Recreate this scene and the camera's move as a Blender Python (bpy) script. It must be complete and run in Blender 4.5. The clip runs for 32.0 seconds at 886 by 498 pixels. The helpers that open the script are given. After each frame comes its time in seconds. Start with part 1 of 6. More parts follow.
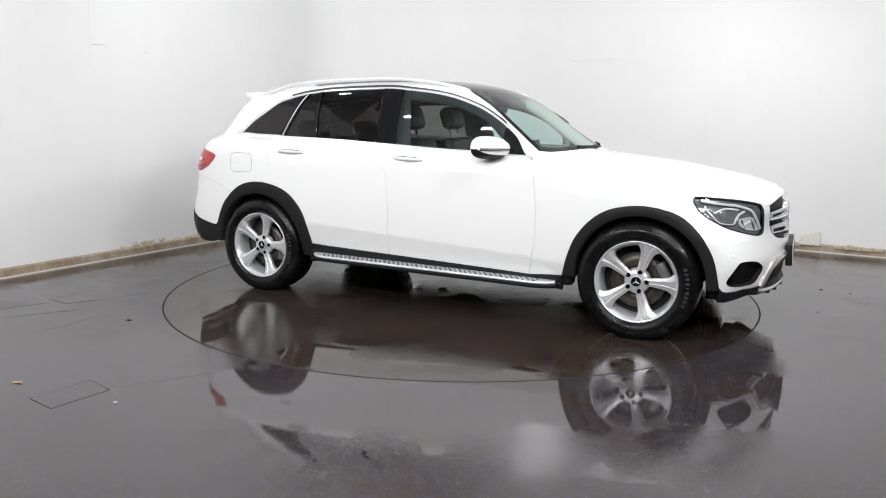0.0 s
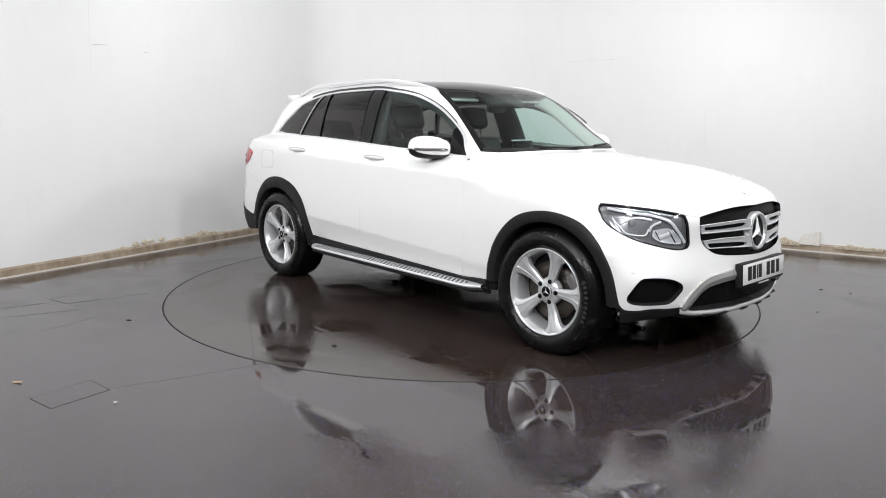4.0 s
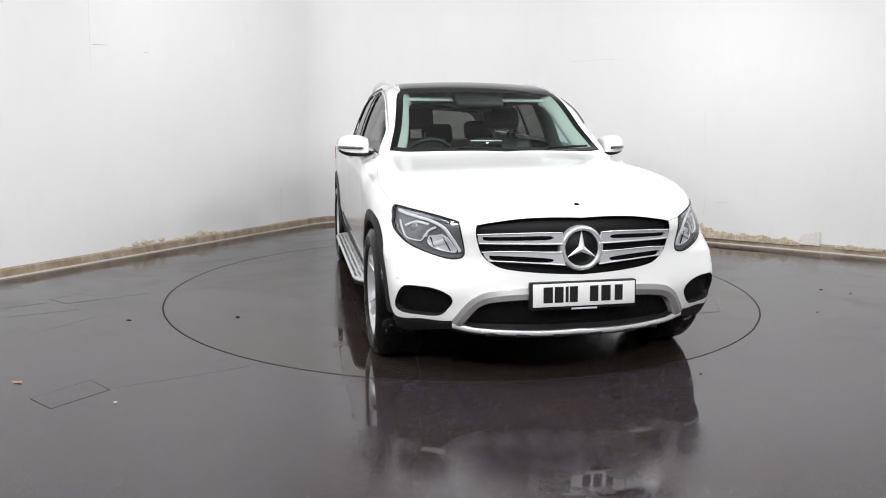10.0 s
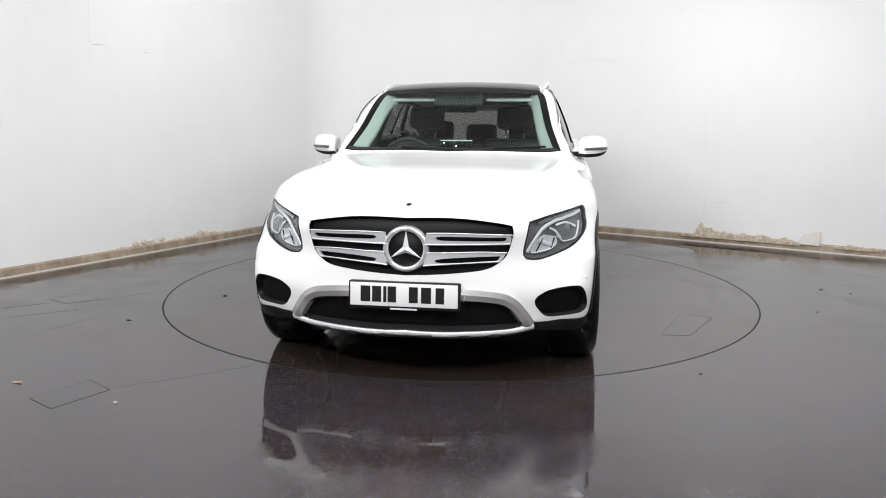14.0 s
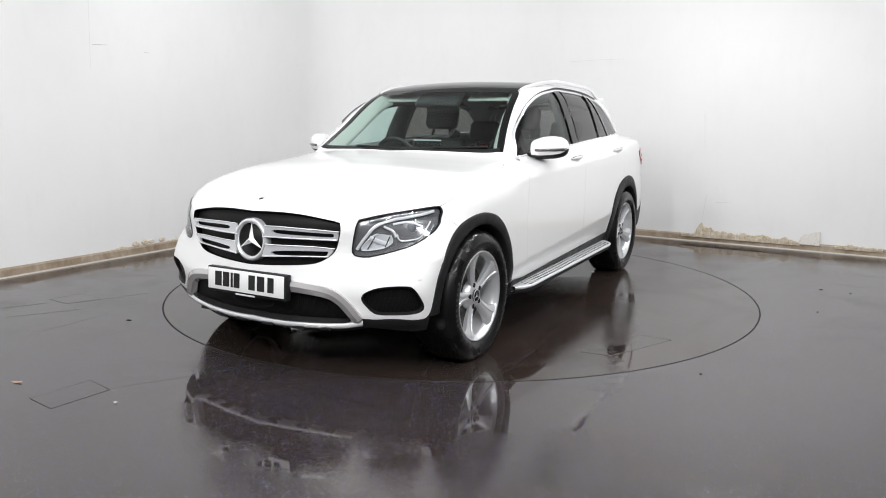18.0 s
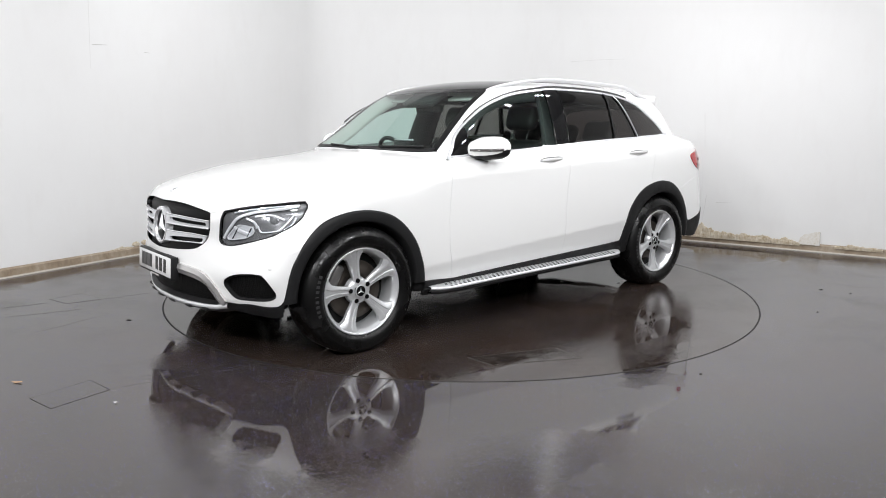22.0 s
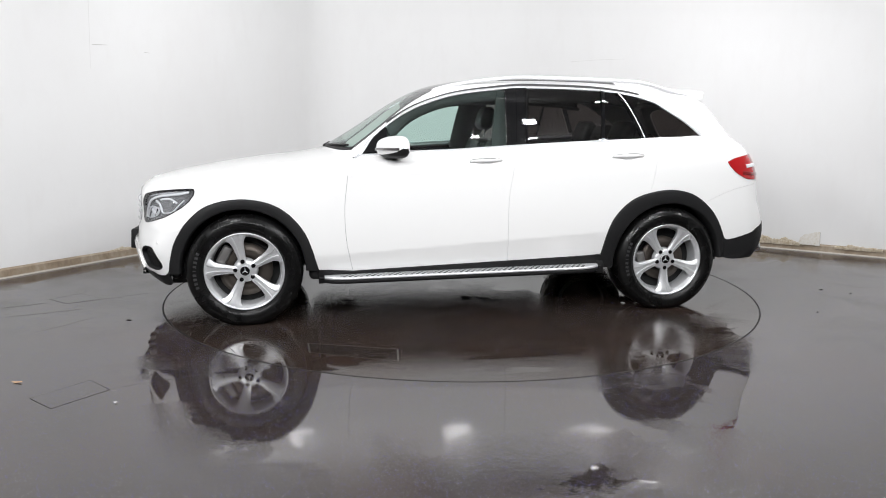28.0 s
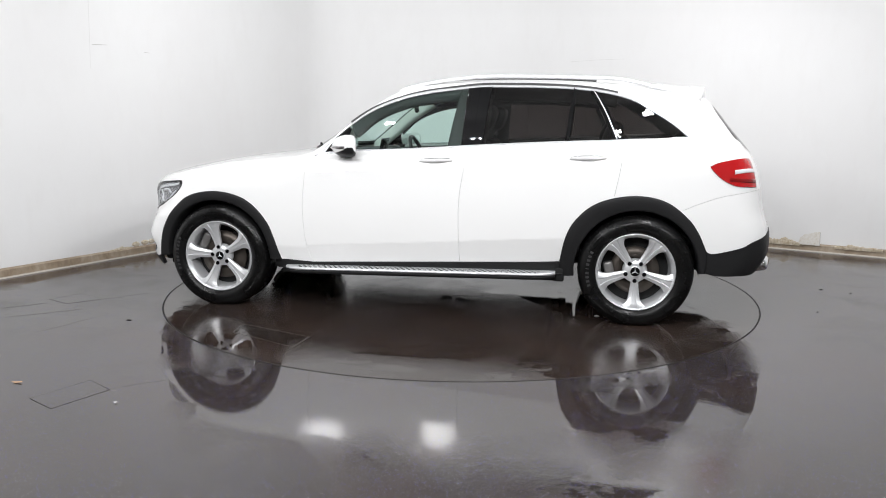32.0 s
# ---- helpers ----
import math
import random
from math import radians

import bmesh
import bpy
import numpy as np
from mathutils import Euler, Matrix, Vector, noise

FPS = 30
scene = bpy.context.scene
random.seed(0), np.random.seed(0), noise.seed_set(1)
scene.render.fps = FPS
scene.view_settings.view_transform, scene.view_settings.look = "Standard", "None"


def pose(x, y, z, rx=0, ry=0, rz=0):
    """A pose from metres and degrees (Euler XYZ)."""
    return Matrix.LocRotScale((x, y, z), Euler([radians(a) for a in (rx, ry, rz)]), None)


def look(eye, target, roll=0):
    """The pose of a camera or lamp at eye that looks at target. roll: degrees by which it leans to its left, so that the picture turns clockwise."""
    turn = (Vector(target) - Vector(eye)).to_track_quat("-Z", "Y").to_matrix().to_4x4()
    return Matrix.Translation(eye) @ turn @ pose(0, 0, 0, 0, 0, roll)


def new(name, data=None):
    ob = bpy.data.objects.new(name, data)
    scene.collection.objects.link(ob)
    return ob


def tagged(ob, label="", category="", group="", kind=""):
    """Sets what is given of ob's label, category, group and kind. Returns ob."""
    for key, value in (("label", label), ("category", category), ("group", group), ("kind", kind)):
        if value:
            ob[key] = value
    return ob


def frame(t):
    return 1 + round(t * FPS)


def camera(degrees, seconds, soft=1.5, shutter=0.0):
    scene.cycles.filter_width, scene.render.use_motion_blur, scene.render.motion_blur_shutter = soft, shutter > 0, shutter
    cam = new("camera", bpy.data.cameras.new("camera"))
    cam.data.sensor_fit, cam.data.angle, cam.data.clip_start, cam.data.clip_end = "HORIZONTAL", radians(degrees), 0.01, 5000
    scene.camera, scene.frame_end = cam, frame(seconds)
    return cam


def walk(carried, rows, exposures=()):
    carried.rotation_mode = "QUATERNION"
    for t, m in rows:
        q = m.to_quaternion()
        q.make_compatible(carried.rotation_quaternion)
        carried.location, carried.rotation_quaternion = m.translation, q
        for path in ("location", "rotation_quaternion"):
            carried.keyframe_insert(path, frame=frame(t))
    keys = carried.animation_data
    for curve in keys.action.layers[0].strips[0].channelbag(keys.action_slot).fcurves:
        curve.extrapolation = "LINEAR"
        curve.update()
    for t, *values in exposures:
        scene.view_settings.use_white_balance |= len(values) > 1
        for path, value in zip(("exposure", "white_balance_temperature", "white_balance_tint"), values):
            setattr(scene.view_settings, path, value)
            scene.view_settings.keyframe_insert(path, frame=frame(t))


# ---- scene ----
# The camera stands still; the car and the round floor plate under it turn.
cam = camera(62.57, 32.0, soft=1.0)
EYE = (0.0, -5.7539, 1.2936)
AIM = (-0.02235484, 0.98498627, -0.17117915)
HOLD = look(EYE, [e + 4 * a for e, a in zip(EYE, AIM)], 0.272)
walk(cam, [(0.0, HOLD), (32.0, HOLD)], [(0.0, 0.0), (32.0, 0.0)])

# ---- light: square panels under the ceiling, added fill panels, and their bounce off white walls ----
world = bpy.data.worlds.new("world")
scene.world = world
world.use_nodes = True
world.node_tree.nodes["Background"].inputs[0].default_value = (0.9, 0.95, 1.0, 1)
world.node_tree.nodes["Background"].inputs[1].default_value = 0.02
PANEL_POWER = 366.0
CEILING = 4.2
# ---- materials ----
def material(name, color=(0.5, 0.5, 0.5), rough=0.5, metal=0.0, coat=0.0, **more):
    m = bpy.data.materials.new(name)
    m.use_nodes = True
    b = m.node_tree.nodes["Principled BSDF"]
    b.inputs["Base Color"].default_value = (*color, 1)
    b.inputs["Roughness"].default_value = rough
    b.inputs["Metallic"].default_value = metal
    b.inputs["Coat Weight"].default_value = coat
    b.inputs["Coat Roughness"].default_value = 0.03
    for key, value in more.items():
        b.inputs[key.replace("_", " ").title().replace("Ior", "IOR")].default_value = value
    return m


class Web:
    """Short writing for node links in one material."""

    def __init__(self, m):
        self.m, self.t = m, m.node_tree
        self.b = self.t.nodes["Principled BSDF"]
        self.where = self.node("ShaderNodeTexCoord").outputs["Object"]

    def node(self, kind):
        return self.t.nodes.new(kind)

    def link(self, a, b):
        self.t.links.new(a, b)

    def mapped(self, scale=(1, 1, 1), turn=(0, 0, 0)):
        n = self.node("ShaderNodeMapping")
        n.inputs["Scale"].default_value, n.inputs["Rotation"].default_value = scale, turn
        self.link(self.where, n.inputs["Vector"])
        return n.outputs["Vector"]

    def noise(self, scale, detail=4, rough=0.55, vector=None, distort=0.0):
        n = self.node("ShaderNodeTexNoise")
        n.inputs["Scale"].default_value, n.inputs["Detail"].default_value, n.inputs["Roughness"].default_value, n.inputs["Distortion"].default_value = scale, detail, rough, distort
        self.link(vector or self.where, n.inputs["Vector"])
        return n.outputs["Fac"]

    def cells(self, scale, out="Distance", vector=None, feature="F1"):
        n = self.node("ShaderNodeTexVoronoi")
        n.feature = feature
        n.inputs["Scale"].default_value = scale
        self.link(vector or self.where, n.inputs["Vector"])
        return n.outputs[out]

    def ramp(self, fac, *stops):
        n = self.node("ShaderNodeValToRGB")
        e = n.color_ramp.elements
        while len(e) < len(stops):
            e.new(0.5)
        for k, (at, c) in enumerate(stops):
            e[k].position = at
            e[k].color = (*c, 1) if isinstance(c, tuple) else (c, c, c, 1)
        self.link(fac, n.inputs["Fac"])
        return n.outputs["Color"]

    def mix(self, fac, a, b, blend="MIX"):
        n = self.node("ShaderNodeMix")
        n.data_type, n.blend_type = "RGBA", blend
        for value, socket in ((fac, n.inputs[0]), (a, n.inputs[6]), (b, n.inputs[7])):
            if isinstance(value, bpy.types.NodeSocket):
                self.link(value, socket)
            else:
                socket.default_value = value if isinstance(value, float) else (*value, 1)
        return n.outputs[2]

    def math(self, kind, a, b=0.0):
        n = self.node("ShaderNodeMath")
        n.operation = kind
        for value, socket in ((a, n.inputs[0]), (b, n.inputs[1])):
            if isinstance(value, bpy.types.NodeSocket):
                self.link(value, socket)
            else:
                socket.default_value = value
        return n.outputs[0]

    def bump(self, height, strength=0.2, distance=0.002, normal=None):
        n = self.node("ShaderNodeBump")
        n.inputs["Strength"].default_value, n.inputs["Distance"].default_value = strength, distance
        self.link(height, n.inputs["Height"])
        if normal:
            self.link(normal, n.inputs["Normal"])
        return n.outputs["Normal"]

    def put(self, **sockets):
        for key, value in sockets.items():
            self.link(value, self.b.inputs[key.replace("_", " ").title()])
        return self.m


def make_floor(name, brown, many=0.81, pool=None):
    """Dark resin floor with pale and blue flecks; thin water stands in sharp-edged patches."""
    w = Web(material(name, rough=0.2, specular_ior_level=0.78))
    big, mid, fine = w.noise(1.25, 9, 0.58, distort=0.9), w.noise(3.0, 6, 0.65), w.noise(60, 3)
    base = w.ramp(mid, (0.3, tuple(c * 0.72 for c in brown)), (0.7, tuple(c * 1.25 for c in brown)))
    base = w.mix(w.math("MULTIPLY", fine, 0.5), base, tuple(c * 1.5 for c in brown))
    base = w.mix(w.ramp(w.noise(1.7, 7, 0.66, distort=0.4), (0.46, 0.0), (0.66, 0.75)), base, (brown[0] * 1.38, brown[1] * 1.12, brown[2] * 0.98))
    cell = w.cells(210, "Distance")
    hue = w.cells(210, "Color")
    some = w.node("ShaderNodeSeparateColor")
    w.link(hue, some.inputs[0])
    chosen = w.math("GREATER_THAN", some.outputs[0], many)
    dot = w.math("MULTIPLY", w.math("LESS_THAN", cell, 0.30), chosen)
    tint = w.ramp(some.outputs[1], (0.16, (0.48, 0.48, 0.50)), (0.30, (0.26, 0.26, 0.54)), (0.62, (0.13, 0.13, 0.46)))
    col = w.mix(dot, base, tint)
    if pool:
        # water stands in a shallow dip
        cut = w.node("ShaderNodeSeparateXYZ")
        w.link(w.where, cut.inputs[0])
        u = w.math("DIVIDE", w.math("SUBTRACT", cut.outputs[0], pool[0]), pool[2])
        v = w.math("DIVIDE", w.math("SUBTRACT", cut.outputs[1], pool[1]), pool[3])
        dip = w.math("SUBTRACT", 1.0, w.math("ADD", w.math("MULTIPLY", u, u), w.math("MULTIPLY", v, v)))
        big = w.math("ADD", big, w.math("MAXIMUM", w.math("MULTIPLY", dip, 0.12), -0.04))
        # the floor rises gently out of the wet
        rise = w.math("MULTIPLY", w.math("SUBTRACT", -2.85, cut.outputs[1]), 0.16)
        big = w.math("SUBTRACT", big, w.math("MINIMUM", w.math("MAXIMUM", rise, 0.0), 0.09))
    else:
        big = w.math("SUBTRACT", big, 0.035)
    # ragged shore: beads of water break its edge
    bead = w.cells(34, "Distance", w.mapped((1.0, 1.6, 1.0), (0, 0, 0.3)))
    shore = w.math("ADD", big, w.math("MULTIPLY", w.math("SUBTRACT", 0.45, bead), 0.030))
    wet = w.ramp(shore, (0.490, 0.0), (0.502, 1.0))
    damp = w.ramp(big, (0.40, 0.0), (0.50, 1.0))
    rough = w.mix(wet, w.mix(damp, w.ramp(mid, (0.3, 0.13), (0.75, 0.24)), w.ramp(mid, (0.3, 0.07), (0.75, 0.15))), w.ramp(mid, (0.3, 0.004), (0.75, 0.02)))
    dry = w.math("SUBTRACT", 1.0, w.math("MULTIPLY", wet, 0.85))
    n = w.bump(wet, 0.18, 0.002)
    n = w.bump(w.math("MULTIPLY", w.noise(20, 5, 0.65), dry), 0.14, 0.004, n)
    n = w.bump(w.math("MULTIPLY", w.noise(110, 3), dry), 0.20, 0.0015, n)
    n = w.bump(w.noise(7, 3), 0.06, 0.003, n)
    return w.put(base_color=col, roughness=rough, normal=n)


FLOOR = make_floor("resin_floor", (0.0300, 0.0248, 0.0230), pool=(0.3, -2.45, 2.3, 0.42))
LID = make_floor("lid_floor", (0.022, 0.018, 0.016), 0.985)
PLATE = make_floor("turntable_floor", (0.027, 0.0205, 0.0175), 0.965)


def make_wall():
    w = Web(material("white_wall_paint", rough=0.55))
    big = w.noise(0.7, 4)
    streak = w.noise(5, 5, 0.6, w.mapped((1.6, 1.6, 0.5)))
    col = w.mix(w.ramp(streak, (0.5, 0.0), (0.85, 0.25)), w.ramp(big, (0.3, (0.735, 0.73, 0.725)), (0.7, (0.77, 0.77, 0.765))), (0.68, 0.665, 0.65))
    return w.put(base_color=col, normal=w.bump(w.noise(35, 5), 0.06, 0.003))


WALL = make_wall()
CEIL = material("grey_ceiling_paint", (0.52, 0.52, 0.52), 0.8)
SHED = material("grey_hall_wall", (0.60, 0.60, 0.59), 0.8)


def make_skirting():
    w = Web(material("stained_skirting", rough=0.6))
    c = w.ramp(w.noise(7, 6, 0.7, w.mapped((1, 1, 0.5))), (0.25, (0.16, 0.11, 0.07)), (0.5, (0.31, 0.245, 0.175)), (0.75, (0.48, 0.41, 0.325)))
    return w.put(base_color=c, normal=w.bump(w.noise(40, 4), 0.3, 0.004))


SKIRT = make_skirting()
BARE = Web(material("crumbling_plaster", rough=0.9))
BARE.put(base_color=BARE.ramp(BARE.noise(22, 6, 0.7), (0.3, (0.38, 0.29, 0.18)), (0.48, (0.58, 0.50, 0.38)), (0.70, (0.71, 0.66, 0.57))), normal=BARE.bump(BARE.noise(60, 5), 0.7, 0.008))
BARE = BARE.m
SCUFF = material("grey_scuff", (0.46, 0.45, 0.43), 0.7)
SEAM = material("dark_joint", (0.012, 0.011, 0.011), 0.7)
RUBBER_SEAL = material("joint_seal", (0.02, 0.019, 0.018), 0.6)


def make_paint():
    w = Web(material("white_car_paint", (0.83, 0.83, 0.82), 0.32, 0.0, 1.0))
    w.b.inputs["Coat Roughness"].default_value = 0.06
    return w.put(roughness=w.ramp(w.noise(3, 3), (0.3, 0.28), (0.7, 0.36)), coat_normal=w.bump(w.noise(260, 1), 0.012, 0.0005))


PAINT = make_paint()


def make_plastic():
    w = Web(material("black_grained_plastic", (0.015, 0.015, 0.0155), 0.5, specular_ior_level=0.16))
    return w.put(roughness=w.ramp(w.noise(14, 4), (0.3, 0.38), (0.7, 0.58)), normal=w.bump(w.cells(900), 0.15, 0.0006))


PLASTIC = make_plastic()
DARK = material("underbody_black", (0.006, 0.006, 0.006), 0.85)
GLOSS = material("gloss_black", (0.004, 0.004, 0.0045), 0.025, 0.0, 0.0, specular_ior_level=0.30)
CHROME = material("chrome", (0.86, 0.87, 0.88), 0.07, 1.0)
SATIN = material("satin_aluminium", (0.72, 0.73, 0.74), 0.30, 0.45)


def make_alloy():
    w = Web(material("silver_alloy_paint", (0.70, 0.71, 0.72), 0.32, 0.64, 0.0))
    return w.put(roughness=w.ramp(w.noise(20, 4), (0.3, 0.29), (0.7, 0.37)))


ALLOY = make_alloy()


def make_tyre():
    w = Web(material("tyre_rubber", (0.004, 0.004, 0.004), 0.40, specular_ior_level=0.26))
    return w.put(roughness=w.ramp(w.noise(5, 3, 0.6), (0.36, 0.14), (0.6, 0.38)), normal=w.bump(w.noise(160, 3), 0.15, 0.001))


TYRE = make_tyre()
IRON = material("brake_iron", (0.085, 0.072, 0.062), 0.42, 0.7)
CALIPER = material("grey_caliper", (0.16, 0.155, 0.15), 0.4, 0.5)


def make_glass(name, tint, gloss=1.0):
    """A thin pane: tinted see-through with a mirror sheen."""
    m = bpy.data.materials.new(name)
    m.use_nodes = True
    t = m.node_tree
    t.nodes.remove(t.nodes["Principled BSDF"])
    see, shine, mix, face, power, gain = [t.nodes.new(k) for k in ("ShaderNodeBsdfTransparent", "ShaderNodeBsdfGlossy", "ShaderNodeMixShader", "ShaderNodeLayerWeight", "ShaderNodeMath", "ShaderNodeMath")]
    see.inputs[0].default_value = (*tint, 1)
    shine.inputs["Roughness"].default_value = 0.012
    face.inputs["Blend"].default_value = 0.5
    power.operation, gain.operation = "POWER", "MULTIPLY_ADD"
    power.inputs[1].default_value, gain.inputs[1].default_value, gain.inputs[2].default_value = 5.0, 0.95 * gloss, 0.045 * gloss
    t.links.new(face.outputs["Facing"], power.inputs[0])
    t.links.new(power.outputs[0], gain.inputs[0])
    t.links.new(gain.outputs[0], mix.inputs[0])
    t.links.new(see.outputs[0], mix.inputs[1])
    t.links.new(shine.outputs[0], mix.inputs[2])
    t.links.new(mix.outputs[0], t.nodes["Material Output"].inputs["Surface"])
    return m


GLASS = make_glass("green_tinted_glass", (0.75, 0.88, 0.84))
SCREEN = make_glass("windscreen_glass", (0.74, 0.86, 0.82))
PRIVACY = make_glass("privacy_glass", (0.17, 0.155, 0.15))
LENS = make_glass("clear_lens", (0.90, 0.91, 0.92))
RED_LENS = material("red_lens", (0.42, 0.008, 0.010), 0.08, 0.0, 1.0)
RED_DARK = material("deep_red_lens", (0.20, 0.005, 0.006), 0.10, 0.0, 1.0)
LAMP_WHITE = material("lamp_light_guide", (0.86, 0.87, 0.89), 0.14, 0.25, 1.0)
LAMP_GREY = material("lamp_bezel", (0.20, 0.20, 0.205), 0.20, 0.35, 0.6)
AMBER = material("reflector_silver", (0.55, 0.56, 0.58), 0.18, 0.9)
TRIM_DARK = material("dark_cabin_trim", (0.018, 0.018, 0.019), 0.6)
LEATHER = Web(material("black_leather", (0.020, 0.019, 0.019), 0.42))
LEATHER.put(normal=LEATHER.bump(LEATHER.cells(300), 0.25, 0.001))
LEATHER = LEATHER.m
LINING = material("grey_headlining", (0.62, 0.62, 0.59), 0.9)
PLATE_WHITE = material("plate_white", (0.80, 0.80, 0.79), 0.25, 0.0, 0.5)
INK = material("black_ink", (0.01, 0.01, 0.01), 0.4)


def make_glow(name, strength):
    m = material(name, (0.9, 0.9, 0.9), 0.5)
    b = m.node_tree.nodes["Principled BSDF"]
    b.inputs["Emission Color"].default_value = (0.975, 0.98, 1.0, 1)
    b.inputs["Emission Strength"].default_value = strength
    return m


DIFFUSER = make_glow("panel_diffuser", PANEL_POWER)
# for the added fill panels, which match no known lamp
FILL_DIFFUSER = make_glow("fill_panel_diffuser", PANEL_POWER * 0.275)
LAMP_BODY = material("lamp_housing_black", (0.02, 0.02, 0.02), 0.4)
# ---- building helpers ----
def mesh_of(name, verts, faces, mats, smooth=True, marks=None, shade=None):
    me = bpy.data.meshes.new(name)
    me.from_pydata([tuple(map(float, v)) for v in verts], [], [tuple(map(int, f)) for f in faces])
    for m in mats if isinstance(mats, (list, tuple)) else [mats]:
        me.materials.append(m)
    if marks is not None:
        me.polygons.foreach_set("material_index", marks)
    me.polygons.foreach_set("use_smooth", [bool(smooth)] * len(me.polygons))
    if shade is not None:
        me.normals_split_custom_set_from_vertices([tuple(map(float, n)) for n in shade])
    me.update()
    return me


def piece(name, verts, faces, mats, parent=None, label="", smooth=True, shade=None, marks=None):
    """One mesh object; with a parent it is a part of that thing."""
    ob = new(name, mesh_of(name, verts, faces, mats, smooth, marks, shade))
    if parent:
        ob.parent = parent
    return tagged(ob, label)


def part(name, bm, mat, parent, label="", smooth=True):
    me = bpy.data.meshes.new(name)
    bm.normal_update()
    bm.to_mesh(me)
    bm.free()
    for m in mat if isinstance(mat, (list, tuple)) else [mat]:
        me.materials.append(m)
    for f in me.polygons:
        f.use_smooth = smooth
    ob = new(name, me)
    if parent:
        ob.parent = parent
    return tagged(ob, label)


def box_bm(size, at=(0, 0, 0), bevel=0.0, turn=None, segments=2, bm=None):
    bm = bm or bmesh.new()
    made = bmesh.ops.create_cube(bm, size=1)["verts"]
    m = Matrix.Translation(at) @ (turn or Matrix()) @ Matrix.Diagonal((*size, 1))
    bmesh.ops.transform(bm, matrix=m, verts=made)
    if bevel:
        es = list({e for v in made for e in v.link_edges})
        bmesh.ops.bevel(bm, geom=es, offset=bevel, segments=segments, profile=0.5, affect="EDGES", clamp_overlap=True)
    return bm


def lathe(profile, steps=64, axis="y", closed=False):
    """Vertices and faces of a turned profile of (radius, along) pairs."""
    verts, faces, n = [], [], len(profile)
    for k in range(steps):
        a = 2 * math.pi * k / steps
        for r, h in profile:
            if axis == "y":
                verts.append((r * math.cos(a), h, r * math.sin(a)))
            elif axis == "x":
                verts.append((h, r * math.cos(a), r * math.sin(a)))
            else:
                verts.append((r * math.cos(a), r * math.sin(a), h))
    for k in range(steps):
        for j in range(n if closed else n - 1):
            a, b, c, d = k * n + j, k * n + (j + 1) % n, ((k + 1) % steps) * n + (j + 1) % n, ((k + 1) % steps) * n + j
            faces.append((a, d, c, b))
    return verts, faces


def tube(points, radius, sides=8, closed=False, flat=1.0):
    """Vertices and faces of a pipe along points; flat squeezes it in height."""
    pts = [Vector(q) for q in points]
    verts, faces, n = [], [], len(pts)
    for k, q in enumerate(pts):
        t = (pts[(k + 1) % n if closed else min(k + 1, n - 1)] - pts[k - 1 if closed else max(k - 1, 0)]).normalized()
        u = t.cross(Vector((0, 0, 1)))
        u = u.normalized() if u.length > 1e-3 else Vector((1, 0, 0))
        w = u.cross(t).normalized()
        for s in range(sides):
            a = 2 * math.pi * s / sides
            verts.append(tuple(q + u * radius * math.cos(a) + w * radius * flat * math.sin(a)))
    for k in range(n if closed else n - 1):
        for s in range(sides):
            a, b = k * sides + s, k * sides + (s + 1) % sides
            c, d = ((k + 1) % n) * sides + (s + 1) % sides, ((k + 1) % n) * sides + s
            faces.append((a, b, c, d))
    if not closed:
        faces += [tuple(range(sides))[::-1], tuple((n - 1) * sides + s for s in range(sides))]
    return verts, faces


def ring(inner, outer, low, high, steps=160):
    return lathe([(inner, low), (inner, high), (outer, high), (outer, low)], steps, "z", True)


# ---- the room: white walls of an open booth, and an added wall around the camera that bounces fill ----
CORNER, LEFT_WAY, RIGHT_WAY = Vector((-1.235, 4.65)), Vector((-0.4895, -0.872)), Vector((0.8546, -0.519))
LEFT_END, RIGHT_END = CORNER + LEFT_WAY * 13.5, CORNER + RIGHT_WAY * 11.0


def corner_line():
    """The foot of the three walls, from far left to far right."""
    a, b = Vector((-1.70, 3.83)), Vector((0.60, 3.62))

    def bend(p, q, r, back, n=14):
        """A soft bend at q between p and r."""
        u, v = q + (p - q).normalized() * back, q + (r - q).normalized() * back
        return [u.lerp(q, k / n).lerp(q.lerp(v, k / n), k / n) for k in range(n + 1)]

    return [LEFT_END, LEFT_END.lerp(a, 0.5), *bend(LEFT_END, a, b, 0.5), *bend(a, b, RIGHT_END, 0.6), b.lerp(RIGHT_END, 0.5), RIGHT_END]


FOOT = corner_line()


def sweep_wall(name, foot, low, high, out, thick, mat, smooth=True, bulge=0.0):
    """A wall along a line on the floor; out: how far its face stands in front of the line."""
    verts, faces = [], []
    n = len(foot)
    for k, q in enumerate(foot):
        t = (foot[min(k + 1, n - 1)] - foot[max(k - 1, 0)]).normalized()
        inn = Vector((t.y, -t.x))
        f, r = q + inn * out, q - inn * thick
        verts += [(f.x, f.y, low), (f.x, f.y, high - bulge), ((f - inn * bulge).x, (f - inn * bulge).y, high), (r.x, r.y, high), (r.x, r.y, low)]
    for k in range(n - 1):
        for j in range(5):
            a, b = k * 5 + j, k * 5 + (j + 1) % 5
            faces.append((a, a + 5, b + 5, b))
    faces += [tuple(range(5)), tuple((n - 1) * 5 + j for j in range(5))[::-1]]
    return tagged(piece(name, verts, faces, mat, smooth=smooth), kind="structure")


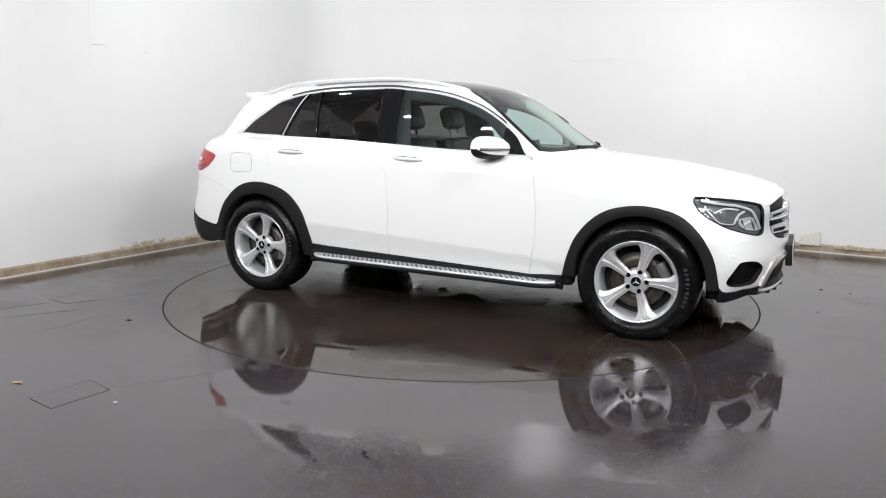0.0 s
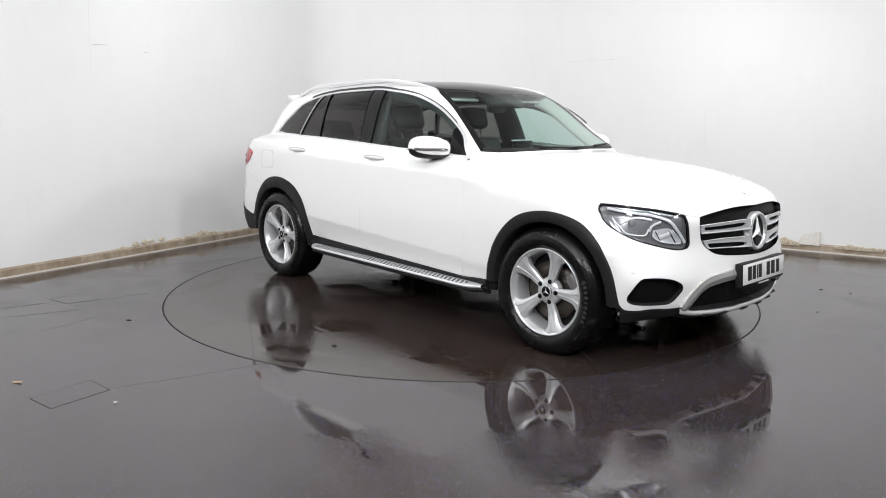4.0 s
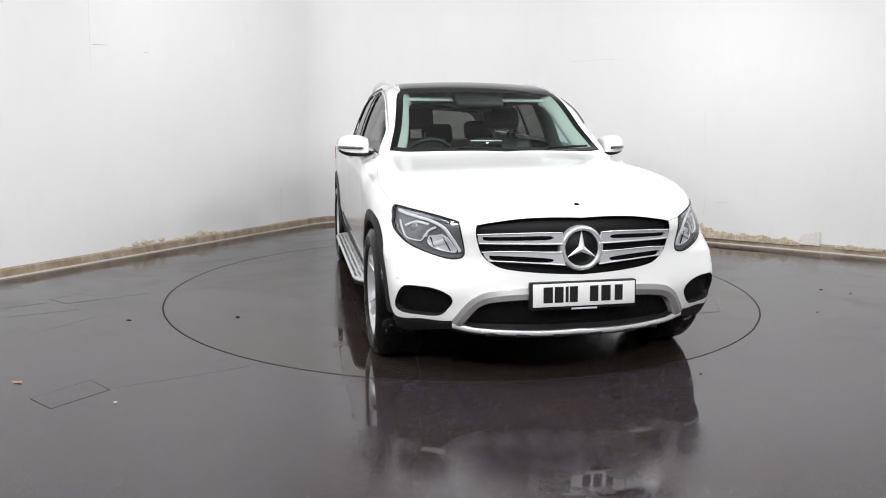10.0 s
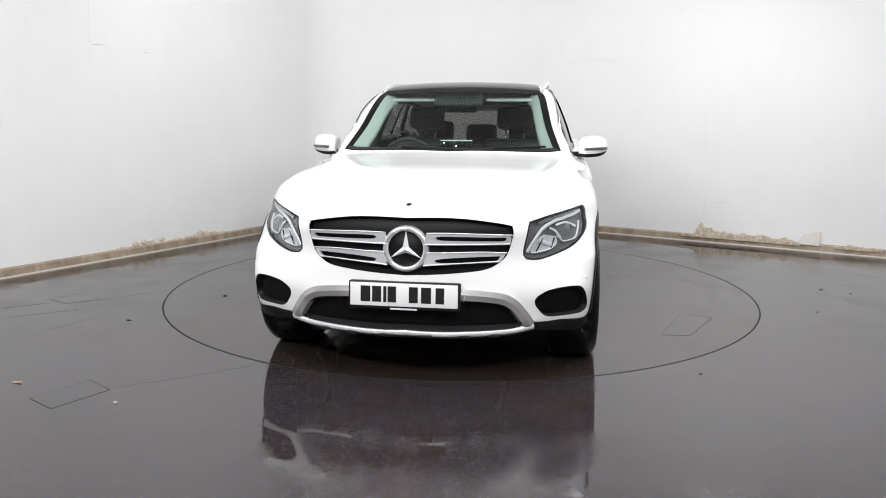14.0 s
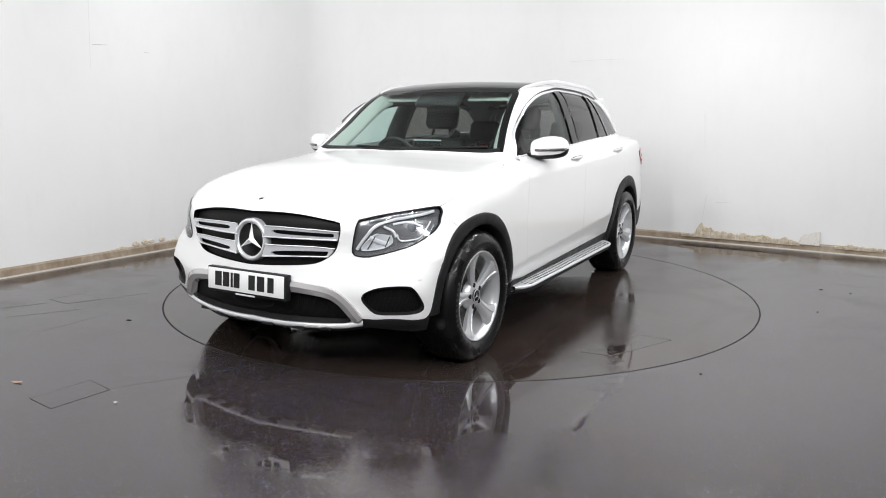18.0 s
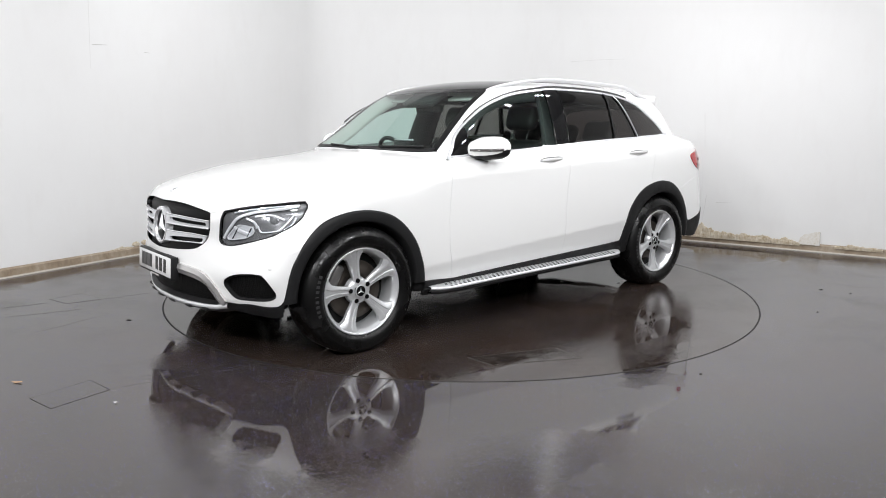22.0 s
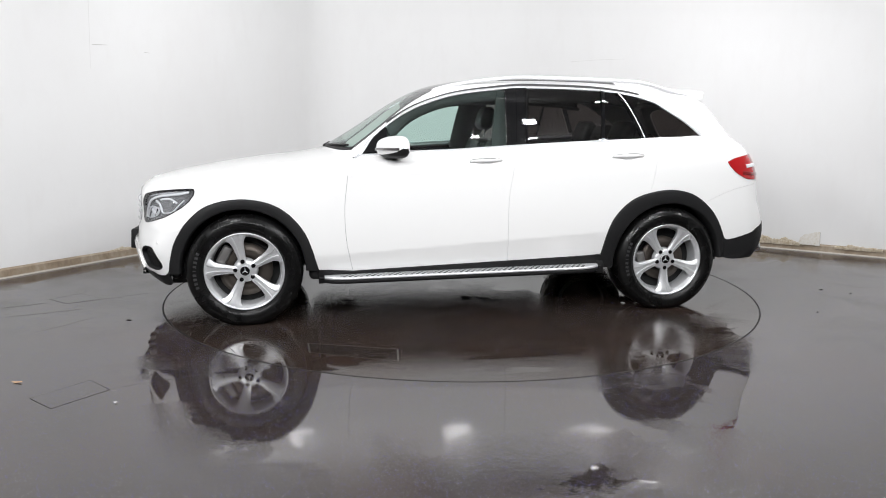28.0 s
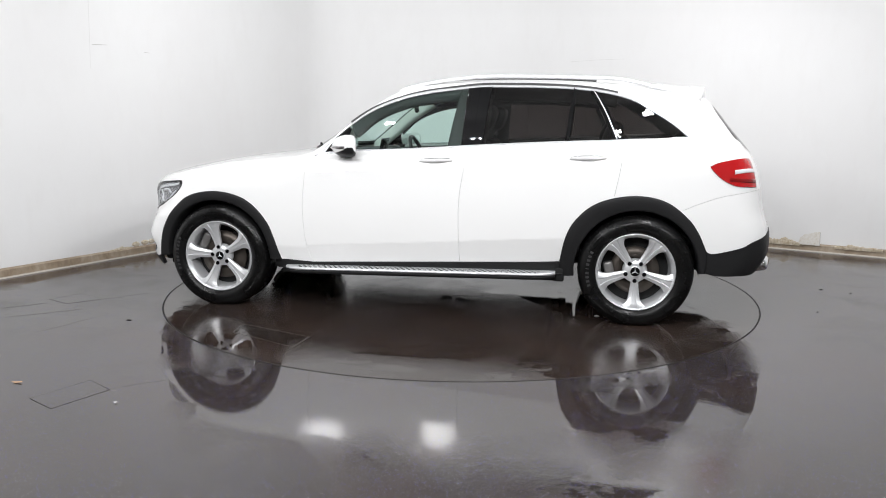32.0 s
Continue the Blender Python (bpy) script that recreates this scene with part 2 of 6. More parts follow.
def room():
    w = sweep_wall("wall_back", FOOT, 0.0, CEILING, 0.0, 0.2, WALL, smooth=True)
    split = w.modifiers.new("edges", "EDGE_SPLIT")
    split.split_angle = radians(40)
    tagged(w, "scuffed white painted booth walls with damaged plaster", "wall")
    rear = [RIGHT_END, Vector((8.3, -7.2)), Vector((-8.6, -9.0)), LEFT_END]
    # out of view; its grey is kept light to bounce fill onto the car
    r = sweep_wall("wall_front", rear, 0.0, CEILING, 0.0, 0.2, SHED, smooth=False)
    tagged(r, "plain unseen wall added behind the camera, light grey for fill", "wall")
    board = sweep_wall("baseboard", FOOT, 0.0, 0.082, 0.026, -0.002, SKIRT, smooth=True, bulge=0.014)
    tagged(board, "dirty cream skirting board with brown stains", "skirting board")
    m2 = board.modifiers.new("edges", "EDGE_SPLIT")
    m2.split_angle = radians(40)
    line = sweep_wall("trim", FOOT, 0.0, 0.012, 0.042, -0.030, material("pale_sealant", (0.62, 0.58, 0.52), 0.6), smooth=False)
    tagged(line, "pale sealant bead along the skirting board", "trim")
    # floor with a round hole for the plate
    n, R = 160, 2.2405
    ringv = [(R * math.cos(2 * math.pi * k / n), R * math.sin(2 * math.pi * k / n), 0) for k in range(n)]
    outer = [(14 * math.cos(2 * math.pi * k / n), 14 * math.sin(2 * math.pi * k / n), 0) for k in range(n)]
    low = [(x, y, -0.05) for x, y, _ in ringv]
    faces = [(k, n + k, n + (k + 1) % n, (k + 1) % n) for k in range(n)] + [(2 * n + k, k, (k + 1) % n, 2 * n + (k + 1) % n) for k in range(n)]
    f = piece("floor", ringv + outer + low, faces, FLOOR, smooth=False)
    tagged(f, "wet dark grey resin floor with blue and white flecks", "floor", kind="structure")
    pit = [(R * 1.01 * math.cos(2 * math.pi * k / n), R * 1.01 * math.sin(2 * math.pi * k / n), -0.04) for k in range(n)]
    tagged(piece("ground", pit, [tuple(range(n))], SEAM, smooth=False), "dark pit under the turntable", "pit", kind="structure")
    c = 14.0
    ce = piece("ceiling", [(-c, -c, CEILING), (c, -c, CEILING), (c, c, CEILING), (-c, c, CEILING)], [(3, 2, 1, 0)], CEIL, smooth=False)
    tagged(ce, "plain dark ceiling", "ceiling", kind="structure")


room()


def turntable():
    top = new("turntable")
    tagged(top, "round brown-black resin turntable plate flush in the floor", "turntable")
    R = 2.2345
    v, f = lathe([(0.0, 0.0), (0.8, 0.0), (1.6, 0.0), (R - 0.004, 0.0), (R, -0.004), (R, -0.035)], 160, "z")
    piece("plate", v, f, PLATE, top, smooth=False)
    v, f = ring(R - 0.005, R + 0.0005, -0.03, 0.001)
    piece("rim_seal", v, f, RUBBER_SEAL, top, "thin black edge seal", smooth=False)
    return top


TABLE = turntable()


def flood_or_fill_lamp(at, half, glow):
    """A square lamp in a black housing on a bracket; half: half the side of its diffuser."""
    lamp = new("flood_or_fill_lamp")
    wide = half * 2 + 0.09
    part("housing", box_bm((wide, wide, 0.05), (0, 0, 0.032), 0.008), LAMP_BODY, lamp, smooth=False)
    piece("diffuser", [(-half, -half, 0), (half, -half, 0), (half, half, 0), (-half, half, 0)], [(3, 2, 1, 0)], glow, lamp, "bright white diffuser", smooth=False)
    e = wide / 2 + 0.01
    v, f = tube([(-e, 0, 0.03), (-e, 0.10, 0.12), (e, 0.10, 0.12), (e, 0, 0.03)], 0.008, 6)
    piece("bracket", v, f, SATIN, lamp)
    v, f = tube([(0, 0.10, 0.12), (0, 0.10 + 0.42, 0.12 + 0.58)], 0.008, 6)
    piece("hanger", v, f, SATIN, lamp)
    lamp.matrix_basis = at
    return tagged(lamp, "square white flood or added fill lamp hung under the ceiling", "lamp", group="flood lamps")


def ceiling_lights():
    """Flood lamps hung round the booth, some of them added fill, turned towards the car and the walls: place, aim,
    light given.
    """
    # the lamps at x 3.1, 4.3, -2.1 and 2.5 are added fill
    for x, y, aim, w in ((2.2, -1.4, (0.5, 0.6, 0.8), 0.6), (1.75, -2.8, (-1.2, 3.2, 1.5), 1.2), (1.25, -3.8, (0.9, -2.3, 1.2), 0.4), (-2.6, -1.86, (-0.65, -0.36, 1.2), 0.35),
                         (-1.97, -2.85, (-0.8, -0.5, 1.2), 0.45), (-1.05, -4.1, (-1.5, 1.0, 1.4), 1.0), (3.1, -0.5, (2.79, -0.45, 0.0), 0.35), (4.3, -1.7, (2.0, 1.0, 1.2), 0.65),
                         (0.3, -5.2, (-0.5, -0.5, 1.2), 0.6), (-2.1, 0.3, (0.4, 2.4, 1.0), 0.75), (2.5, 0.5, (0.3, 0.6, 0.6), 1.05)):
        flood_or_fill_lamp(look((x, y, 3.4), aim), 0.085 * math.sqrt(w), DIFFUSER)
    # added fill behind the camera: wider, softer lamps with no known source
    for x, y, aim, w in ((-3.4, -5.2, (-3.0, 1.8, 0.5), 2.3), (-2.0, -6.0, (-1.2, 2.0, 1.0), 1.7), (0.0, -6.6, (0.0, 1.0, 0.9), 1.3), (2.0, -6.0, (0.0, 1.0, 0.9), 1.0), (3.6, -5.0, (1.2, 1.5, 0.6), 1.6)):
        flood_or_fill_lamp(look((x, y, 3.4), aim), 0.085 * math.sqrt(w * 4), FILL_DIFFUSER)


ceiling_lights()


# ---- wear on walls and floor ----
WALL_BACK = bpy.data.objects["wall_back"]


def on_wall(side, s, z, out=0.003):
    way = LEFT_WAY if side == "L" else RIGHT_WAY
    inn = Vector((-way.y, way.x)) if side == "L" else Vector((way.y, -way.x))
    q = CORNER + way * s + inn * out
    return (q.x, q.y, z)


def plaster(side, outline, seed, low=0.074):
    """Blown plaster above the skirting, its ragged upper edge running through (along, height) pairs."""
    rnd = random.Random(seed)
    s0, s1 = outline[0][0], outline[-1][0]
    n = max(10, int(abs(s1 - s0) / 0.009))
    verts, faces, h = [], [], 0.0
    for k in range(n + 1):
        s = s0 + (s1 - s0) * k / n
        top = float(np.interp(s, *zip(*sorted(outline))))
        h = 0.6 * h + rnd.uniform(-0.009, 0.009)
        top = max(low + 0.002, top + h * min(1, (top - low) / 0.02))
        verts += [on_wall(side, s, low - 0.02, 0.003), on_wall(side, s, low + (top - low) * 0.35, 0.004 + rnd.uniform(0, 0.010)), on_wall(side, s, low + (top - low) * 0.75, 0.004 + rnd.uniform(0, 0.010)), on_wall(side, s, top, 0.009), on_wall(side, s, top + 0.004, 0.0005)]
    for k in range(n):
        for j in range(4):
            a = k * 5 + j
            faces.append((a, a + 5, a + 6, a + 1) if side == "L" else (a, a + 1, a + 6, a + 5))
    piece("plaster_damage", verts, faces, BARE, WALL_BACK, "crumbled brown plaster above the skirting", smooth=False)


def blister(s, z, wide, high, seed):
    """A round patch where the paint has lifted off the left wall."""
    rnd = random.Random(seed)
    n = 14
    rim = [(s + wide * rnd.uniform(0.8, 1.1) * math.cos(2 * math.pi * k / n), z + high * rnd.uniform(0.8, 1.1) * math.sin(2 * math.pi * k / n)) for k in range(n)]
    verts = [on_wall("L", *q, 0.002) for q in rim] + [on_wall("L", s + (q[0] - s) * 0.6, z + (q[1] - z) * 0.6, 0.010) for q in rim] + [on_wall("L", s, z, 0.008)]
    faces = [(k, n + k, n + (k + 1) % n, (k + 1) % n) for k in range(n)] + [(n + k, 2 * n, n + (k + 1) % n) for k in range(n)]
    piece("paint_blister", verts, faces, BARE, WALL_BACK, "round brown blister in the paint", smooth=False)


def streak(side, s0, z0, s1, z1, width, mat, name="scratch"):
    d = Vector((s1 - s0, z1 - z0))
    n = Vector((-d.y, d.x)).normalized() * width / 2
    q = [(s0 + n.x, z0 + n.y), (s0 - n.x, z0 - n.y), (s1 - n.x * 0.4, z1 - n.y * 0.4), (s1 + n.x * 0.4, z1 + n.y * 0.4)]
    piece(name, [on_wall(side, *k, 0.0025) for k in q], [(0, 1, 2, 3)], mat, WALL_BACK, smooth=False)


def wear():
    low_edge = ((4.23, 0.080), (4.10, 0.092), (3.99, 0.082)), ((3.62, 0.078), (3.5, 0.096), (3.26, 0.098), (3.20, 0.120), (3.164, 0.148), (3.12, 0.125), (3.05, 0.115), (2.87, 0.088), (2.7, 0.076)), ((2.3, 0.076), (2.08, 0.085), (1.93, 0.098), (1.88, 0.078))
    for k, outline in enumerate(low_edge):
        plaster("L", outline, k)
    for k, (s, z, r) in enumerate(((3.945, 0.106, 0.045), (3.841, 0.110, 0.050), (3.763, 0.112, 0.036), (3.641, 0.112, 0.042))):
        blister(s, z, r, 0.026, k)
    plaster("R", ((4.35, 0.078), (4.50, 0.088), (4.535, 0.18), (4.568, 0.232), (4.60, 0.185), (4.66, 0.160), (4.73, 0.132), (4.80, 0.138), (4.92, 0.104), (5.01, 0.130), (5.10, 0.112), (5.20, 0.128), (5.30, 0.104), (5.36, 0.092), (5.41, 0.120), (5.50, 0.100), (5.56, 0.080)), 11)
    plaster("R", ((5.88, 0.076), (5.96, 0.092), (6.04, 0.104), (6.10, 0.094), (6.17, 0.092), (6.30, 0.078)), 12)
    # a square patch of bare board, its edge standing proud
    q = [(5.54, 0.07), (5.742, 0.07), (5.740, 0.212), (5.69, 0.208), (5.66, 0.192), (5.60, 0.178), (5.56, 0.14)]
    piece("plaster_damage", [on_wall("R", *k, 0.004) for k in q], [tuple(range(7))[::-1]], FILLER, WALL_BACK, "square patch of bare filler", smooth=False)
    streak("R", 5.744, 0.07, 5.742, 0.214, 0.008, SCUFF)
    for side, s0, z0, s1, z1, w, m in (("L", 4.252, 1.969, 4.099, 1.978, 0.007, SCUFF), ("L", 3.709, 1.944, 3.645, 1.942, 0.005, SCUFF), ("L", 4.236, 2.9, 4.286, 1.764, 0.006, PALE), ("L", 1.892, 0.524, 1.911, 0.113, 0.007, SCUFF),
                                       ("R", 2.035, 2.241, 2.042, 1.90, 0.006, SCUFF), ("R", 2.957, 2.003, 3.30, 2.010, 0.004, PALE), ("R", 3.30, 2.010, 3.606, 2.008, 0.005, PALE), ("R", 3.397, 0.672, 3.67, 0.684, 0.005, PALE), ("R", 3.45, 0.58, 3.60, 0.575, 0.005, PALE),
                                       ("R", 4.528, 1.408, 4.551, 1.046, 0.005, PALE), ("R", 4.60, 0.52, 4.57, 0.225, 0.005, PALE), ("R", 4.70, 0.45, 4.86, 0.455, 0.006, PALE)):
        streak(side, s0, z0, s1, z1, w, m)


FILLER = Web(material("bare_filler", rough=0.9))
FILLER.put(base_color=FILLER.ramp(FILLER.noise(38, 6, 0.75), (0.30, (0.44, 0.33, 0.22)), (0.40, (0.66, 0.62, 0.55)), (0.60, (0.735, 0.715, 0.68))))
FILLER = FILLER.m
PALE = material("faint_scuff", (0.62, 0.615, 0.60), 0.6)
wear()


def flat_hatch(name, corners, parent, label, gap=0.0022, mat=None, joint=None):
    """A lid flush in the floor, with an open joint around it."""
    q = [Vector((*c, 0)) for c in corners]
    c = sum(q, Vector()) / 4
    lid = [k + (c - k).normalized() * gap * 1.5 for k in q]
    ob = piece(name, [(*k.xy, 0.0008) for k in lid] + [(*k.xy, -0.002) for k in lid], [(0, 1, 2, 3), *[(k, k + 4, (k + 1) % 4 + 4, (k + 1) % 4) for k in range(4)]], mat or FLOOR, parent, label, smooth=False)
    piece("joint", [(*k.xy, 0.0012) for k in q + lid], [(k, (k + 1) % 4, (k + 1) % 4 + 4, k + 4) for k in range(4)], joint or SEAM, ob, smooth=False)
    return ob


def crack(a, b, width):
    """A fine dark hairline in the resin."""
    a, b = Vector(a), Vector(b)
    rnd = random.Random(int(a.x * 100))
    n = (b - a).orthogonal().normalized()
    line = [a.lerp(b, k / 8) + n * rnd.uniform(-0.012, 0.012) for k in range(9)]
    verts = [(*(q + n * width * (0.5 if 0 < k < 8 else 0.1) * d), 0.0009) for d in (-1, 1) for k, q in enumerate(line)]
    piece("crack", verts, [(k, k + 1, k + 10, k + 9) for k in range(8)], RUBBER_SEAL, bpy.data.objects["floor"], smooth=False)


def floor_marks():
    tagged(flat_hatch("floor_hatch", [(-1.853, -2.652), (-1.698, -2.404), (-1.861, -2.275), (-2.021, -2.533)], None, "flush resin hatch lid in the floor"), "", "hatch", "", "thing")
    tagged(flat_hatch("floor_hatch", [(-2.809, -0.74), (-2.625, -0.596), (-2.86, -0.42), (-3.003, -0.612)], None, "flush resin hatch lid in the floor"), "", "hatch", "", "thing")
    flat_hatch("plate_hatch", [(1.18, 1.42), (1.17, 1.60), (0.68, 1.83), (0.66, 1.61)], TABLE, "flush dark lid in the turntable", 0.007, LID, material("pale_worn_joint", (0.055, 0.05, 0.045), 0.3))
    for a, b, wide in (((-3.02, -1.117), (-2.60, -0.87), 0.004), ((-2.64, -1.497), (-2.38, -1.03), 0.002), ((-3.2, -0.88), (-2.95, -0.72), 0.006), ((-2.62, -0.60), (-2.35, -0.38), 0.004), ((-1.70, -2.40), (-1.0, -1.95), 0.002)):
        crack(a, b, wide)
    leaf = Web(material("dry_leaf", (0.42, 0.26, 0.14), 0.8)).m
    for x, y, r, tint, label in ((-2.2, -2.328, 0.022, leaf, "small dry tan leaf fragment on the floor"), (-1.59, -2.574, 0.008, PLATE_WHITE, "tiny white crumb on the floor")):
        v = [(x + r * math.cos(a) * (1.6 if k % 2 else 1), y + r * 0.4 * math.sin(a), 0.003 + 0.004 * (k % 2)) for k, a in enumerate(np.linspace(0, 2 * math.pi, 7)[:-1])]
        ob = piece("debris", v + [(x, y, 0.008)], [(k, (k + 1) % 6, 6) for k in range(6)], tint, smooth=False)
        tagged(ob, label, "debris")
    for x, y, r in ((-2.172, -1.153, 0.02), (1.271, -2.068, 0.010), (2.871, -0.044, 0.02), (2.503, -0.757, 0.010), (3.034, -0.172, 0.014)):
        v = [(x + r * math.cos(a), y + r * 0.5 * math.sin(a), 0.002) for a in np.linspace(0, 2 * math.pi, 8)[:-1]]
        ob = piece("grit", v + [(x, y, 0.006)], [(k, (k + 1) % 7, 7) for k in range(7)], SEAM, smooth=False)
        tagged(ob, "small dark speck of grit on the floor", "debris", group="grit")
    for x, y, r, m in ((-1.069, 0.767, 0.016, PLATE_WHITE), (0.676, -1.684, 0.016, SEAM)):
        v = [(x + r * math.cos(a) * (1.5 if k % 2 else 0.8), y + r * math.sin(a), 0.002) for k, a in enumerate(np.linspace(0, 2 * math.pi, 7)[:-1])]
        piece("crumb", v + [(x, y, 0.010)], [(k, (k + 1) % 6, 6) for k in range(6)], m, TABLE, smooth=False)


floor_marks()
# ---- the car's outer form: x forward, y to its left, z up, from the middle of the wheelbase on the ground ----
def table(*pts):
    """A smooth curve through (u, v) pairs."""
    u, v = np.array([q[0] for q in pts], float), np.array([q[1] for q in pts], float)
    s = np.diff(v) / np.diff(u)
    m = np.empty(len(u))
    m[0], m[-1] = s[0], s[-1]
    h = np.diff(u)
    m[1:-1] = (s[:-1] * h[1:] + s[1:] * h[:-1]) / (h[1:] + h[:-1])
    U, V = [], []
    for k in range(len(u) - 1):
        t = np.linspace(0, 1, 40, endpoint=False)
        U.append(u[k] + t * h[k])
        V.append((2 * t**3 - 3 * t**2 + 1) * v[k] + (t**3 - 2 * t**2 + t) * h[k] * m[k] + (3 * t**2 - 2 * t**3) * v[k + 1] + (t**3 - t**2) * h[k] * m[k + 1])
    U, V = np.append(np.concatenate(U), u[-1]), np.append(np.concatenate(V), v[-1])
    return lambda q: np.interp(q, U, V)


# height along the middle: bonnet, windscreen, roof, tailgate spoiler
ZC = table((-2.6, 1.30), (-2.1, 1.485), (-1.9, 1.525), (-1.6, 1.567), (-1.2, 1.598), (-0.7, 1.613), (-0.3, 1.607), (0.0, 1.585), (0.2, 1.538), (0.29, 1.499),
           (0.46, 1.405), (0.608, 1.305), (0.81, 1.178), (0.90, 1.124), (0.918, 1.113), (0.926, 1.1095), (0.94, 1.1065), (1.05, 1.0875), (1.2, 1.068), (1.44, 1.04), (1.69, 1.0), (1.93, 0.955), (2.05, 0.925), (2.12, 0.90), (2.2, 0.86), (2.3, 0.79), (2.5, 0.6))
BOW = table((-2.6, -0.10), (-1.5, -0.08), (-0.3, 0.03), (0.2, 0.12), (0.9, 0.26), (1.15, 0.20), (1.5, 0.10), (2.2, 0.30), (2.5, 0.3))
CROWN = table((-2.6, 0.09), (-1.5, 0.075), (-1.0, 0.06), (0.0, 0.07), (0.4, 0.06), (0.8, 0.05), (1.3, 0.05), (1.9, 0.07), (2.5, 0.07))
# half width of the lower body along it, and its section
WB = table((-2.6, 0.80), (-2.2, 0.868), (-1.9, 0.905), (-1.45, 0.93), (-0.8, 0.928), (0.0, 0.925), (0.8, 0.927), (1.44, 0.932), (1.8, 0.912), (2.0, 0.885), (2.4, 0.82))
SEC = table((0.15, -0.05), (0.3, -0.022), (0.40, -0.010), (0.50, -0.004), (0.60, -0.001), (0.75, 0.0), (0.90, -0.002), (1.0, -0.004), (1.05, -0.008), (1.1, -0.016), (1.2, -0.05))
BELT = table((-2.6, 1.19), (-1.8, 1.185), (-1.3, 1.18), (-0.75, 1.168), (0.0, 1.13), (0.4, 1.10), (0.7, 1.075), (0.95, 1.11), (1.2, 1.2))
# side windows: half width at the belt line, and how it leans in
YB = table((-2.5, 0.60), (-2.1, 0.680), (-1.75, 0.752), (-1.4, 0.802), (-1.0, 0.828), (-0.5, 0.838), (0.0, 0.828), (0.4, 0.808), (0.8, 0.790), (1.2, 0.76))
LEAN = table((0.9, -0.03), (1.05, 0.0), (1.2, 0.042), (1.35, 0.098), (1.5, 0.172), (1.6, 0.24), (1.8, 0.40))
# how softly the sides turn into bonnet and roof
EDGE = table((-2.6, 0.13), (-0.3, 0.12), (0.1, 0.08), (0.8, 0.075), (1.0, 0.15), (1.3, 0.16), (2.5, 0.16))
# nose and tail along the middle, and how they run back to the sides
XF = table((0.1, 2.10), (0.25, 2.17), (0.32, 2.225), (0.42, 2.240), (0.55, 2.232), (0.70, 2.216), (0.80, 2.210), (0.88, 2.20), (1.0, 2.15), (1.2, 1.95))
PF = table((0.1, 0.36), (0.38, 0.37), (0.475, 0.335), (0.66, 0.40), (0.80, 0.345), (0.88, 0.36), (1.2, 0.5))
XR = table((0.1, -2.20), (0.28, -2.27), (0.42, -2.365), (0.62, -2.372), (0.76, -2.325), (0.90, -2.305), (1.02, -2.275), (1.10, -2.23), (1.26, -2.095), (1.44, -1.955), (1.6, -1.84))
PR = table((0.1, 0.24), (0.6, 0.24), (0.9, 0.24), (1.1, 0.26), (1.6, 0.26))


def smax(a, b, k):
    h = np.maximum(k - np.abs(a - b), 0) / k
    return np.maximum(a, b) + h * h * k * 0.25


def form(x, y, z):
    """Below nought inside the car, above it outside."""
    y = np.abs(y)
    xs = x + BOW(x) * y * y
    dz = (ZC(xs + 0.01) - ZC(xs - 0.01)) / 0.02
    ft = (z - ZC(xs) + CROWN(x) * y * y) / np.sqrt(1 + dz * dz)
    w = np.clip((z - BELT(x) + 0.055) / 0.07, 0, 1)
    w = w * w * (3 - 2 * w)
    below = 0.500 - 0.062 * x - z
    fold = 0.21 * 0.5 * (below + np.sqrt(below * below + 0.000006)) * np.clip((1.2 - np.abs(x)) / 0.3, 0, 1)
    above = z - 0.992 + 0.045 * x
    fold = fold + 0.28 * 0.5 * (above + np.sqrt(above * above + 0.000003)) * np.clip((1.5 - np.abs(x)) / 0.5, 0, 1)
    ys = (WB(x) + SEC(z) - fold) * (1 - w) + (YB(x) - LEAN(z)) * w
    fs = (y - ys) * 0.95
    round_off = np.maximum(y - 0.50, 0)
    turn_in = 1.7 * np.clip((z - 0.62) / 0.2, 0, 1)
    ff = (x - XF(z) + PF(z) * y * y + turn_in * round_off**2) / np.sqrt(1 + (2 * PF(z) * y + 2 * turn_in * round_off) ** 2)
    fr = (XR(z) + PR(z) * y * y - x) / np.sqrt(1 + (2 * PR(z) * y) ** 2)
    g = smax(ft, fs, EDGE(x))
    g = smax(g, ff, 0.07)
    return smax(g, fr, 0.14)


def meet(o, d, far=3.0):
    """Where rays from inside the form, at o along d, leave it."""
    o, d = np.atleast_2d(np.asarray(o, float)), np.atleast_2d(np.asarray(d, float))
    lo, hi = np.zeros(len(o)), np.full(len(o), far)
    for _ in range(36):
        mid = (lo + hi) / 2
        q = o + d * mid[:, None]
        inside = form(q[:, 0], q[:, 1], q[:, 2]) < 0
        lo, hi = np.where(inside, mid, lo), np.where(inside, hi, mid)
    return o + d * lo[:, None]


def normals(q):
    e = 0.004
    g = np.stack([form(*(q + np.eye(3)[k] * e).T) - form(*(q - np.eye(3)[k] * e).T) for k in range(3)], -1)
    return g / np.maximum(np.linalg.norm(g, axis=1, keepdims=True), 1e-9)


# ---- panels cut out of the form ----
from mathutils import geometry

from_cdt = geometry.delaunay_2d_cdt
OFFSET = Vector((0.1405, 0.0493, 0.0))  # the middle of the wheelbase lies this far from the turntable's axis


def snap(pts):
    q = np.array(pts, float)
    for _ in range(10):
        q = q - normals(q) * form(*q.T)[:, None]
    return q


